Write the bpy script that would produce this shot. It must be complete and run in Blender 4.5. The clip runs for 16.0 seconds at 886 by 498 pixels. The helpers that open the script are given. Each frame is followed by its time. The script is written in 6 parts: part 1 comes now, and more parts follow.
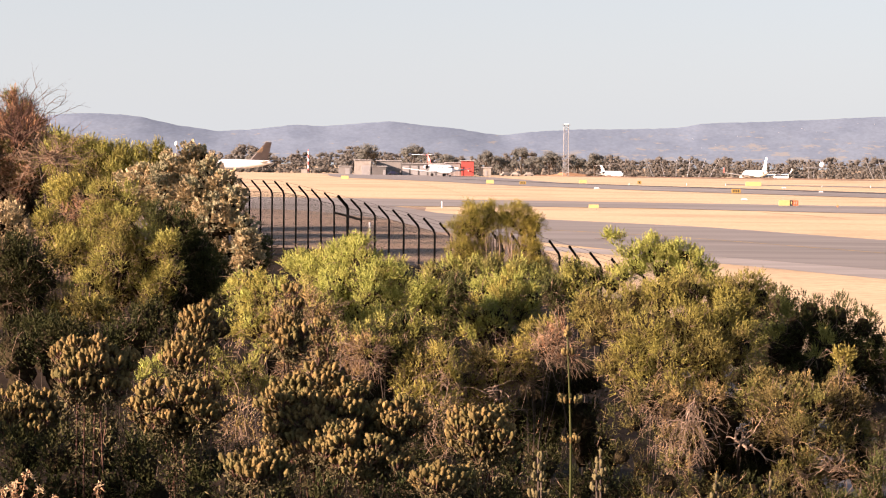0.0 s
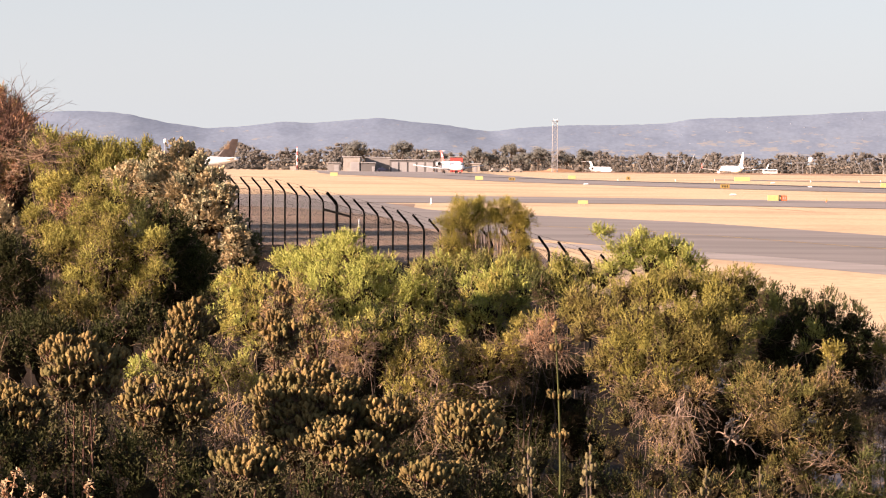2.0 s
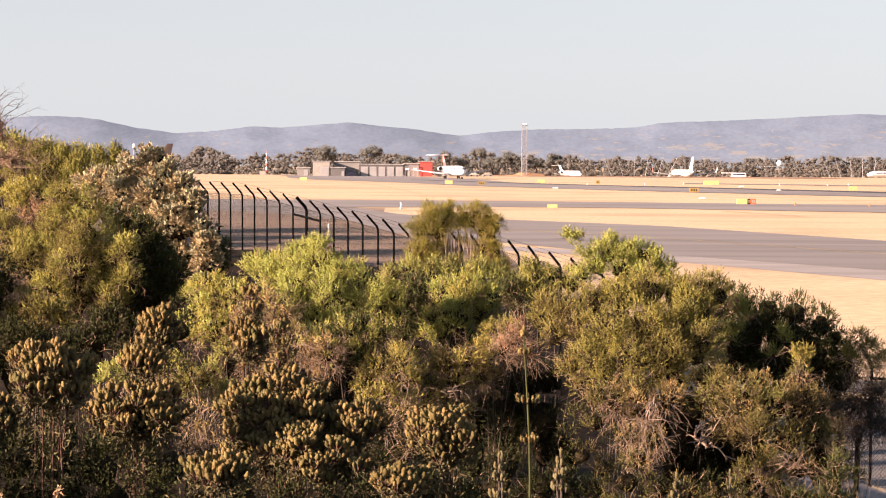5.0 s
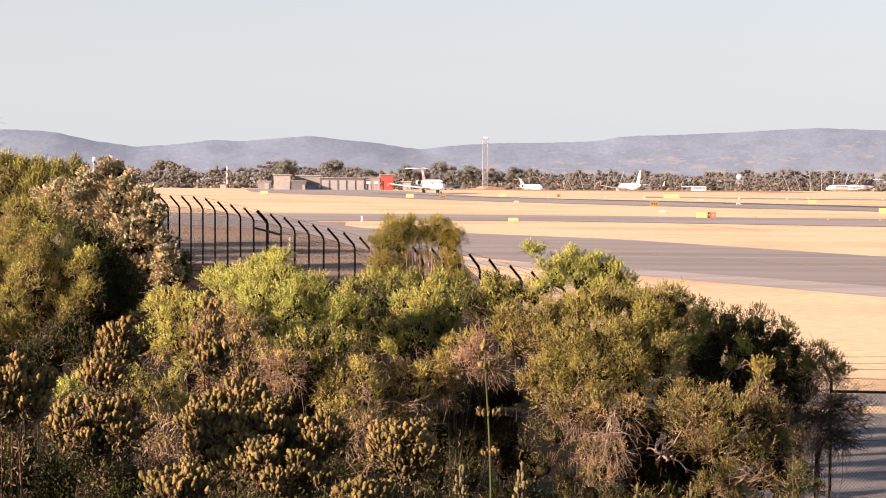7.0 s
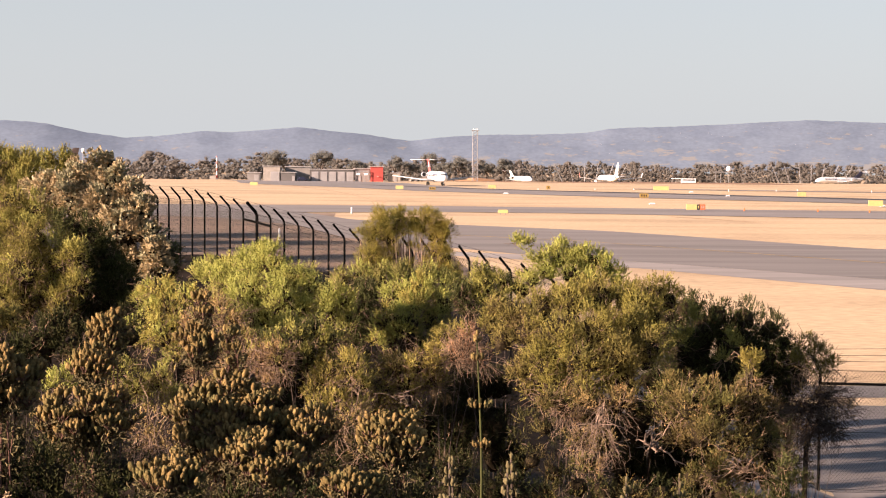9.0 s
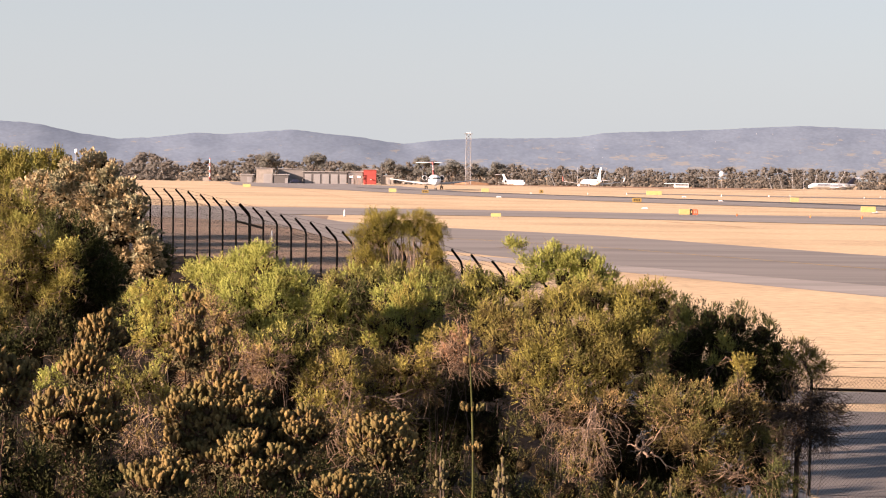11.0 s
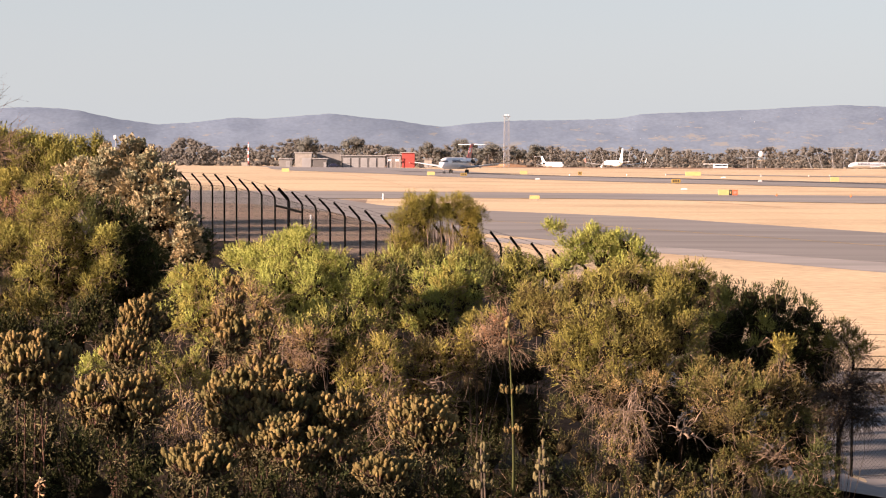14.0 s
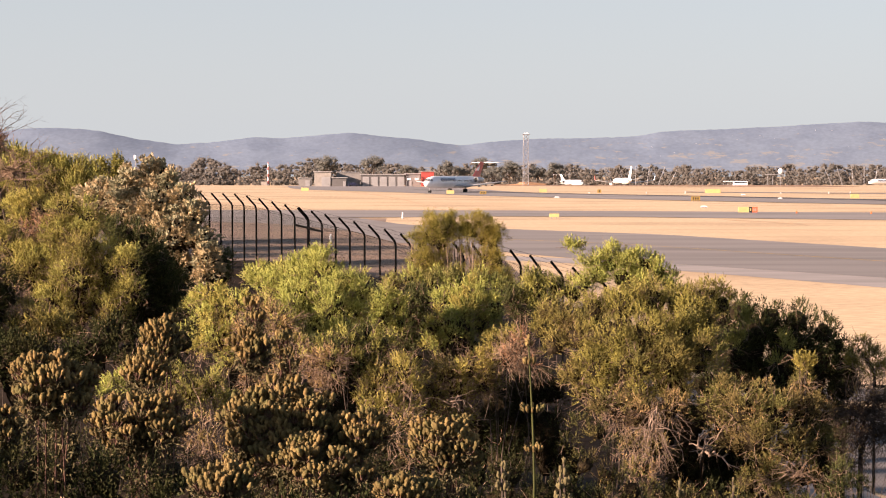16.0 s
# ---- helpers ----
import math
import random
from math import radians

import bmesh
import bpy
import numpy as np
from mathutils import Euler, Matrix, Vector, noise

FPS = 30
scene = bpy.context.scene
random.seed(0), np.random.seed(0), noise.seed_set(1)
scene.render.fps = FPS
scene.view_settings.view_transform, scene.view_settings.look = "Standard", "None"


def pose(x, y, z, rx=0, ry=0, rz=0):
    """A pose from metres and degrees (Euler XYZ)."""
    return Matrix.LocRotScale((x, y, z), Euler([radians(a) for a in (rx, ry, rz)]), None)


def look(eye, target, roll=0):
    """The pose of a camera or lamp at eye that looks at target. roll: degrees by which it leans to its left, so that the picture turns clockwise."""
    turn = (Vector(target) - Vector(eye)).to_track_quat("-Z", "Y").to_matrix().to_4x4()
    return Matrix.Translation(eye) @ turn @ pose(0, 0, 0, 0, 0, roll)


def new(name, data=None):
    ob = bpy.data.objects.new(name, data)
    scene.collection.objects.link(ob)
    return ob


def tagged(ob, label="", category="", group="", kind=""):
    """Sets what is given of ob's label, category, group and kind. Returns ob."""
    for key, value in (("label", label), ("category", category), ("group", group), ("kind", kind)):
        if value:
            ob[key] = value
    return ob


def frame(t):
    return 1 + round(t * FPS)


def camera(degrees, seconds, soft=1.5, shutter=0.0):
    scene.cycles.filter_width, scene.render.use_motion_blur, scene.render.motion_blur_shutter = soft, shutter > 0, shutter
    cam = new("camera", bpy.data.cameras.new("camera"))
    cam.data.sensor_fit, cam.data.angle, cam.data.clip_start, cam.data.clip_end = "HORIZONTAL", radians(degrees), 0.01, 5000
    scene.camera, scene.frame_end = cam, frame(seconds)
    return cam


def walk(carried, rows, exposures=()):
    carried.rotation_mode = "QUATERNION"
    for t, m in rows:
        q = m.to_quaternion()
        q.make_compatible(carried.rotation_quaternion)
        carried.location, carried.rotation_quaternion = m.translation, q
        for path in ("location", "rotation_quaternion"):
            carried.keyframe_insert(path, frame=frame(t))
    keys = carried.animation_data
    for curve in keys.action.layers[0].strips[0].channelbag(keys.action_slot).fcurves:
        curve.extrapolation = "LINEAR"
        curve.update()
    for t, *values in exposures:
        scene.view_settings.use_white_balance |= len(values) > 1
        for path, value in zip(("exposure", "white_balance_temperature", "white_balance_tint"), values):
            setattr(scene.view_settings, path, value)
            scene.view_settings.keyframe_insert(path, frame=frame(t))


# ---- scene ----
# ---------------------------------------------------------------- camera and its way
# a hand-held telephoto view from the top of a mound: seconds, heading, pitch, lean (degrees)
EYE = (0.0, 0.0, 6.2)
SWAY = [
    (0.0, 0.002, -2.640, 0.654), (0.5, 0.065, -2.713, 0.074), (1.0, 0.196, -2.537, 0.385), (1.5, 0.258, -2.629, 0.663),
    (2.0, 0.331, -2.748, 0.444), (2.5, 0.459, -2.713, 0.330), (3.0, 0.581, -2.520, 0.631), (3.5, 1.037, -2.382, 0.760),
    (3.7, 1.072, -2.625, 0.280),
    (5.8, 1.660, -2.578, 0.543), (6.0, 2.254, -2.563, 0.509), (6.5, 2.585, -2.551, 0.462), (7.0, 2.451, -2.185, 0.309),
    (7.5, 2.342, -2.110, 0.211), (8.0, 2.268, -2.189, 0.274), (8.5, 2.430, -2.381, 0.495), (9.0, 2.771, -2.441, 0.408),
    (9.5, 2.834, -2.431, 0.703), (10.0, 2.952, -2.360, 0.784),
    (12.5, 3.010, -2.319, 0.802), (13.0, 2.605, -2.206, 0.753), (13.5, 2.296, -2.854, 0.491), (14.0, 1.803, -2.877, 0.268),
    (14.5, 1.485, -2.308, 0.179), (15.0, 1.468, -2.190, 0.116), (15.5, 1.533, -2.218, 0.087), (16.0, 1.197, -2.308, 0.000),
]
cam = camera(26.73, 16.0, soft=1.12)
walk(cam, [(t, pose(*EYE, 90 + p, 0, -h) @ pose(0, 0, 0, 0, 0, r)) for t, h, p, r in SWAY],
     exposures=[(0.0, 2.0, 6350, 24.2), (6.8, 2.02, 6350, 24.2), (8.2, 1.82, 6300, 22.9), (16.0, 1.81, 6300, 22.9)])

# ---------------------------------------------------------------- light
SUN_EL, SUN_AZ = 16.0, 244.0          # degrees above the horizon; bearing clockwise from +Y
world = bpy.data.worlds.new("sky")
scene.world = world
world.use_nodes = True
wn = world.node_tree.nodes
sky = wn.new("ShaderNodeTexSky")
sky.sky_type, sky.sun_disc = "NISHITA", False
sky.sun_elevation, sky.sun_rotation = radians(SUN_EL), radians(SUN_AZ)
sky.air_density, sky.dust_density, sky.ozone_density = 1.0, 0.7, 1.5
wn["Background"].inputs["Strength"].default_value = 0.0422
haze = wn.new("ShaderNodeHueSaturation")      # a dusty, pale late-afternoon sky
haze.inputs["Hue"].default_value, haze.inputs["Saturation"].default_value = 0.49, 0.75
world.node_tree.links.new(sky.outputs[0], haze.inputs["Color"])
veil = wn.new("ShaderNodeMix")                 # a whitish veil of dust, thick near the horizon and thin above
veil.data_type = "RGBA"
veil.inputs[7].default_value = (4.18, 4.60, 4.36, 1)
where, split, thin = wn.new("ShaderNodeTexCoord"), wn.new("ShaderNodeSeparateXYZ"), wn.new("ShaderNodeMapRange")
thin.inputs[1].default_value, thin.inputs[2].default_value, thin.inputs[3].default_value, thin.inputs[4].default_value = 0.0, 0.35, 0.95, 0.0
world.node_tree.links.new(where.outputs["Generated"], split.inputs[0])
world.node_tree.links.new(split.outputs[2], thin.inputs[0])
world.node_tree.links.new(thin.outputs[0], veil.inputs[0])
world.node_tree.links.new(haze.outputs[0], veil.inputs[6])
world.node_tree.links.new(veil.outputs[2], wn["Background"].inputs["Color"])
sun = bpy.data.lights.new("sun", "SUN")
sun.energy, sun.angle, sun.color = 5.0, radians(0.6), (1.0, 0.768, 0.548)
sun_dir = Vector((math.sin(radians(SUN_AZ)) * math.cos(radians(SUN_EL)), math.cos(radians(SUN_AZ)) * math.cos(radians(SUN_EL)), math.sin(radians(SUN_EL))))
new("sun", sun).matrix_world = look(tuple(sun_dir * 100), (0, 0, 0))


# ---------------------------------------------------------------- materials
def mat(name, color, rough=0.7, metal=0.0, var=0.2, scale=3.0, fine=40.0, bump=0.0, island=0.0, tint=None, translucent=0.0, stretch=(1, 1, 1), span=(0.38, 0.66), gloss=0.5):
    """Colour with noise at two scales, relief, and variation by leaf."""
    m = bpy.data.materials.new(name)
    m.use_nodes = True
    nt, nn = m.node_tree, m.node_tree.nodes
    b = nn["Principled BSDF"]
    b.inputs["Roughness"].default_value, b.inputs["Metallic"].default_value = rough, metal
    b.inputs["Specular IOR Level"].default_value = gloss
    tc, mp = nn.new("ShaderNodeTexCoord"), nn.new("ShaderNodeMapping")
    mp.inputs["Scale"].default_value = stretch
    nt.links.new(tc.outputs["Object"], mp.inputs[0])
    n1, n2 = nn.new("ShaderNodeTexNoise"), nn.new("ShaderNodeTexNoise")
    n1.inputs["Scale"].default_value, n2.inputs["Scale"].default_value = scale, fine
    n1.inputs["Detail"].default_value, n2.inputs["Detail"].default_value = 4, 3
    for n in (n1, n2):
        nt.links.new(mp.outputs[0], n.inputs["Vector"])
    mix = nn.new("ShaderNodeMix")
    mix.data_type = "RGBA"
    other = tint or tuple(c * (1 - 1.6 * var) for c in color)
    mix.inputs[6].default_value, mix.inputs[7].default_value = (*color, 1), (*other, 1)
    ramp = nn.new("ShaderNodeMapRange")
    ramp.inputs[1].default_value, ramp.inputs[2].default_value = span
    nt.links.new(n1.outputs[0], ramp.inputs[0])
    nt.links.new(ramp.outputs[0], mix.inputs[0])
    hsv = nn.new("ShaderNodeHueSaturation")
    nt.links.new(mix.outputs[2], hsv.inputs["Color"])
    v = nn.new("ShaderNodeMapRange")
    v.inputs[1].default_value, v.inputs[2].default_value = 0.3, 0.7
    v.inputs[3].default_value, v.inputs[4].default_value = 1 - var * 0.6, 1 + var * 0.6
    nt.links.new(n2.outputs[0], v.inputs[0])
    val = v.outputs[0]
    if island:
        g = nn.new("ShaderNodeNewGeometry")
        r = nn.new("ShaderNodeMapRange")
        r.inputs[3].default_value, r.inputs[4].default_value = 1 - island, 1 + island
        nt.links.new(g.outputs["Random Per Island"], r.inputs[0])
        mu = nn.new("ShaderNodeMath")
        mu.operation = "MULTIPLY"
        nt.links.new(val, mu.inputs[0]), nt.links.new(r.outputs[0], mu.inputs[1])
        val = mu.outputs[0]
    nt.links.new(val, hsv.inputs["Value"])
    nt.links.new(hsv.outputs[0], b.inputs["Base Color"])
    if bump:
        bp = nn.new("ShaderNodeBump")
        bp.inputs["Strength"].default_value, bp.inputs["Distance"].default_value = bump, 0.02
        nt.links.new(n2.outputs[0], bp.inputs["Height"]), nt.links.new(bp.outputs[0], b.inputs["Normal"])
    if translucent:
        tr, ms = nn.new("ShaderNodeBsdfTranslucent"), nn.new("ShaderNodeMixShader")
        nt.links.new(hsv.outputs[0], tr.inputs["Color"])
        ms.inputs[0].default_value = translucent
        nt.links.new(b.outputs[0], ms.inputs[1]), nt.links.new(tr.outputs[0], ms.inputs[2])
        nt.links.new(ms.outputs[0], nn["Material Output"].inputs["Surface"])
    return m


M = {
    "straw": mat("dry_grass", (0.57, 0.412, 0.245), 0.95, var=0.34, scale=0.05, fine=2.2, bump=0.8, tint=(0.42, 0.29, 0.165), stretch=(0.6, 1, 1), span=(0.46, 0.66)),
    "track": mat("worn_grass_track", (0.43, 0.285, 0.165), 0.95, var=0.3, scale=0.3, fine=2.0, tint=(0.58, 0.39, 0.23), stretch=(0.3, 1, 1), span=(0.4, 0.62)),
    "straw_stem": mat("pale_straw_stem", (0.42, 0.30, 0.17), 0.85, var=0.25, scale=8, fine=60),
    # Mound soil kept near black to stand for shade between the shrubs.
    "soil": mat("shade_dark_soil", (0.038, 0.026, 0.017), 0.95, var=0.35, scale=1.2, fine=25, bump=0.6, gloss=0.05),
    "asphalt": mat("asphalt", (0.215, 0.19, 0.178), 0.9, var=0.22, scale=0.16, fine=1.1, stretch=(0.06, 1, 1), tint=(0.155, 0.138, 0.128)),
    "asphalt_old": mat("old_asphalt", (0.235, 0.208, 0.195), 0.9, var=0.22, scale=0.12, fine=0.8, stretch=(0.05, 1, 1), tint=(0.165, 0.148, 0.138)),
    "rubber": mat("rubbered_asphalt", (0.055, 0.05, 0.05), 0.8, var=0.3, scale=0.03, fine=0.5, stretch=(0.2, 1, 1)),
    "shoulder": mat("pale_sealed_shoulder", (0.31, 0.275, 0.255), 0.92, var=0.16, scale=0.2, fine=1.4, stretch=(0.2, 1, 1)),
    # Brown earth whose darker cross bands stand for tree shadows.
    "brown_earth": mat("shadow_banded_brown_earth", (0.25, 0.165, 0.11), 0.95, var=0.3, scale=0.12, fine=1.5, tint=(0.14, 0.10, 0.072), stretch=(0.15, 1, 1), span=(0.42, 0.6)),
    "earth": mat("red_earth", (0.34, 0.19, 0.10), 0.95, var=0.25, scale=0.05, fine=0.6),
    "line": mat("yellow_line_paint", (0.45, 0.30, 0.09), 0.8, var=0.25, scale=0.3),
    "house": mat("white_far_houses", (0.50, 0.51, 0.54), 0.8, var=0.2, scale=0.05),
    "black_steel": mat("black_coated_steel", (0.004, 0.004, 0.004), 0.95, var=0.3, scale=8, fine=90, gloss=0.05),
    "wire": mat("dark_wire", (0.012, 0.012, 0.012), 0.9, var=0.3, scale=6, gloss=0.05),
    "galv": mat("galvanised_steel", (0.24, 0.24, 0.25), 0.6, metal=0.2, var=0.15, scale=2),
    "white": mat("white_aircraft_paint", (0.78, 0.78, 0.79), 0.35, var=0.05, scale=0.4, fine=4),
    "wing_grey": mat("grey_aircraft_metal", (0.42, 0.43, 0.45), 0.4, metal=0.2, var=0.1, scale=0.5),
    # Red lightened towards pink to carry the haze over the distance.
    "red": mat("haze_paled_red_paint", (0.52, 0.12, 0.105), 0.5, var=0.12, scale=0.6),
    "brick_red": mat("brick_red_cladding", (0.36, 0.055, 0.045), 0.7, var=0.15, scale=0.6),
    "dark_blue": mat("dark_tail_paint", (0.02, 0.022, 0.05), 0.4, var=0.1, scale=0.6),
    "brown_tail": mat("brown_tail_paint", (0.05, 0.035, 0.03), 0.4, var=0.2, scale=0.4),
    "gold": mat("ochre_paint", (0.15, 0.095, 0.055), 0.45, var=0.1, scale=0.5),
    "glass": mat("dark_cockpit_glass", (0.02, 0.025, 0.03), 0.1, var=0.1),
    "letter": mat("dull_blue_lettering", (0.16, 0.18, 0.24), 0.5, var=0.1),
    "tyre": mat("tyre_rubber", (0.02, 0.02, 0.02), 0.85, var=0.2),
    "sign_yellow": mat("yellow_sign_face", (0.50, 0.405, 0.165), 0.6, var=0.08, scale=2),
    "sign_ochre": mat("weathered_sign_back", (0.30, 0.20, 0.05), 0.6, var=0.2, scale=2),
    "sign_red": mat("red_sign_face", (0.70, 0.13, 0.05), 0.5, var=0.08, scale=2),
    "sign_black": mat("black_sign_face", (0.02, 0.018, 0.015), 0.5, var=0.1, scale=2),
    "concrete": mat("concrete", (0.30, 0.27, 0.24), 0.9, var=0.15, scale=0.6),
    "clad": mat("grey_cladding", (0.20, 0.185, 0.175), 0.7, var=0.12, scale=0.4),
    "clad_dark": mat("dark_cladding", (0.11, 0.102, 0.10), 0.7, var=0.12, scale=0.4),
    "roof": mat("pale_metal_roof", (0.34, 0.325, 0.32), 0.6, var=0.1, scale=0.4),
    "door": mat("roller_door", (0.27, 0.26, 0.26), 0.6, var=0.08, scale=0.4),
    "window": mat("shaded_window", (0.03, 0.035, 0.045), 0.2, var=0.1),
    "orange": mat("orange_marker", (0.75, 0.18, 0.03), 0.6, var=0.1),
    "bark": mat("grey_brown_bark", (0.10, 0.075, 0.058), 0.9, var=0.35, scale=6, fine=50, bump=0.5, gloss=0.2),
    "dead": mat("bleached_dead_wood", (0.30, 0.205, 0.138), 0.9, var=0.3, scale=5, fine=60, island=0.35, gloss=0.2),
    "redstem": mat("reddish_stem", (0.13, 0.07, 0.05), 0.85, var=0.3, scale=6, fine=50, gloss=0.2),
    # Near-black fill for shrub hearts, in place of the shade between leaves.
    "core": mat("painted_gap_shade", (0.040, 0.030, 0.017), 1.0, var=0.4, scale=4, fine=30, bump=1.0, gloss=0.05),
    "lf_green": mat("bright_green_leaf", (0.372, 0.375, 0.100), 0.7, var=0.25, scale=1.8, fine=12, island=0.18, tint=(0.27, 0.285, 0.07), translucent=0.10, gloss=0.06),
    "lf_olive": mat("olive_leaf", (0.345, 0.312, 0.078), 0.7, var=0.3, scale=1.2, fine=9, island=0.3, tint=(0.31, 0.25, 0.068), translucent=0.07, gloss=0.1),
    "lf_dark": mat("dark_green_leaf", (0.182, 0.182, 0.053), 0.7, var=0.3, scale=1.4, fine=9, island=0.4, tint=(0.231, 0.189, 0.064), translucent=0.06, gloss=0.15),
    # Near-black leaf colour that carries the deep shade in gaps between shrubs.
    "lf_gapshade": mat("gap_shade_leaf", (0.030, 0.036, 0.013), 0.65, var=0.3, scale=1.4, fine=9, island=0.45, tint=(0.045, 0.042, 0.016), translucent=0.06, gloss=0.05),
    "lf_silver": mat("silvery_leaf", (0.45, 0.352, 0.20), 0.7, var=0.25, scale=5, fine=20, island=0.3, tint=(0.35, 0.275, 0.15), translucent=0.08, gloss=0.2, span=(0.4, 0.65)),
    "lf_ashy": mat("ashy_grey_green_leaf", (0.33, 0.30, 0.185), 0.75, var=0.25, scale=5, fine=20, island=0.3, tint=(0.28, 0.26, 0.15), translucent=0.08, gloss=0.2),
    "lf_yellow": mat("yellow_green_leaf", (0.3, 0.24, 0.055), 0.65, var=0.25, scale=1.5, fine=9, island=0.3, tint=(0.22, 0.19, 0.045), translucent=0.12, gloss=0.3),
    "lf_needle": mat("feathery_needle_leaf", (0.27, 0.22, 0.045), 0.7, var=0.3, scale=1.3, fine=8, island=0.35, tint=(0.196, 0.178, 0.038), translucent=0.12, gloss=0.2),
    "lf_candle": mat("woolly_shoot_tip", (0.190, 0.127, 0.049), 0.9, var=0.4, scale=9, fine=80, island=0.35, tint=(0.098, 0.084, 0.032), bump=0.5, gloss=0.1),
    "lf_brown": mat("brown_olive_leaf", (0.338, 0.215, 0.101), 0.75, var=0.3, scale=2.2, fine=12, island=0.35, tint=(0.247, 0.189, 0.068), translucent=0.06, gloss=0.12),
    # Grey-green of the woolly growth, dimmed in colour as if shaded.
    "lf_spike": mat("shade_dimmed_grey_green", (0.128, 0.106, 0.052), 0.9, var=0.3, scale=9, fine=80, island=0.25, bump=0.5, gloss=0.1),
    "bleached": mat("silvery_bleached_twig", (0.26, 0.185, 0.135), 0.85, var=0.3, scale=6, fine=60, island=0.5, gloss=0.2),
    "lf_moss": mat("mossy_green_leaf", (0.222, 0.195, 0.049), 0.75, var=0.25, scale=1.6, fine=10, island=0.2, tint=(0.195, 0.158, 0.052), translucent=0.08, gloss=0.06, span=(0.48, 0.68)),
    "lf_mid": mat("mid_green_leaf", (0.34, 0.312, 0.085), 0.75, var=0.3, scale=1.4, fine=10, island=0.25, tint=(0.24, 0.23, 0.06), translucent=0.08, gloss=0.06),
    # Darker leaf colour for the sides of shrubs turned from the sun.
    "lf_shade": mat("shade_darkened_leaf", (0.075, 0.08, 0.026), 0.65, var=0.3, scale=1.6, fine=10, island=0.5, tint=(0.05, 0.054, 0.018), translucent=0.05, gloss=0.1),
    "lf_bronze": mat("bronze_green_leaf", (0.142, 0.130, 0.038), 0.7, var=0.3, scale=1.8, fine=10, island=0.3, tint=(0.15, 0.112, 0.042), translucent=0.06, gloss=0.12, span=(0.42, 0.6)),
    "lf_dry": mat("dry_brown_leaf", (0.384, 0.216, 0.120), 0.8, var=0.3, scale=2, fine=12, island=0.4, translucent=0.06, gloss=0.2),
    # Gum leaves lightened and greyed in base colour to carry the distant haze.
    "lf_gum": mat("haze_greyed_gum_leaf", (0.176, 0.166, 0.152), 0.95, var=0.12, scale=0.05, fine=0.4, island=0.04, tint=(0.168, 0.150, 0.132), translucent=0.45, gloss=0.0),
    "lf_gumdark": mat("haze_greyed_dark_gum_leaf", (0.168, 0.168, 0.152), 0.95, var=0.14, scale=0.08, fine=0.6, island=0.04, translucent=0.45, gloss=0.0),
}


def hill_material():
    """Distant forest, its haze mixed into a blue-grey base colour, with a fine mottle and pale dry clearings on the
    lower eastern slopes.
    """
    m = mat("haze_tinted_ridge", (0.132, 0.167, 0.226), 1.0, var=0.14, scale=0.014, fine=0.1, tint=(0.117, 0.149, 0.206), stretch=(1, 0.1, 2.6), span=(0.42, 0.6), gloss=0.0)
    nt, nn = m.node_tree, m.node_tree.nodes
    old = nn["Principled BSDF"].inputs["Base Color"].links[0].from_socket
    tc, mp, no = nn.new("ShaderNodeTexCoord"), nn.new("ShaderNodeMapping"), nn.new("ShaderNodeTexNoise")
    mp.inputs["Scale"].default_value = (1, 0.3, 5)
    no.inputs["Scale"].default_value, no.inputs["Detail"].default_value, no.inputs["Roughness"].default_value = 0.021, 6, 0.65
    sep, side, low, edge = nn.new("ShaderNodeSeparateXYZ"), nn.new("ShaderNodeMapRange"), nn.new("ShaderNodeMapRange"), nn.new("ShaderNodeMapRange")
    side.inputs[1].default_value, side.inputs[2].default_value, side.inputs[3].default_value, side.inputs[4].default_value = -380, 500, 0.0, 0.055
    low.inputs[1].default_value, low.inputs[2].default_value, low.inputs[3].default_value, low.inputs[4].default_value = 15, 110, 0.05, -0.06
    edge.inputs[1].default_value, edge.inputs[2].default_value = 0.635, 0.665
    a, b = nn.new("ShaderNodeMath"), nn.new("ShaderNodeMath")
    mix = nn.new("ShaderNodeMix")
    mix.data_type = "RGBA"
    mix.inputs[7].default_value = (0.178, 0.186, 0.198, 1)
    for s, d in ((tc.outputs["Object"], mp.inputs[0]), (mp.outputs[0], no.inputs["Vector"]), (tc.outputs["Object"], sep.inputs[0]), (sep.outputs[0], side.inputs[0]), (sep.outputs[2], low.inputs[0]),
                 (no.outputs[0], a.inputs[0]), (side.outputs[0], a.inputs[1]), (a.outputs[0], b.inputs[0]), (low.outputs[0], b.inputs[1]), (b.outputs[0], edge.inputs[0]),
                 (edge.outputs[0], mix.inputs[0]), (old, mix.inputs[6]), (mix.outputs[2], nn["Principled BSDF"].inputs["Base Color"])):
        nt.links.new(s, d)
    return m


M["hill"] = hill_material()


# ---------------------------------------------------------------- mesh helpers
def link(name, bm, material, parent=None, label="", smooth=False):
    me = bpy.data.meshes.new(name)
    bmesh.ops.recalc_face_normals(bm, faces=bm.faces)
    bm.to_mesh(me)
    bm.free()
    me.materials.append(material)
    if smooth:
        me.polygons.foreach_set("use_smooth", [True] * len(me.polygons))
    ob = new(name, me)
    ob.parent = parent
    return tagged(ob, label)


def part(name, bm, material, parent, label="", smooth=False):
    return link(name, bm, material, parent, label, smooth)


def thing(name, label, category, at=(0, 0, 0), turn=0, group="", kind=""):
    ob = tagged(new(name), label, category, group, kind)
    ob.matrix_basis = pose(*at, 0, 0, turn)
    return ob


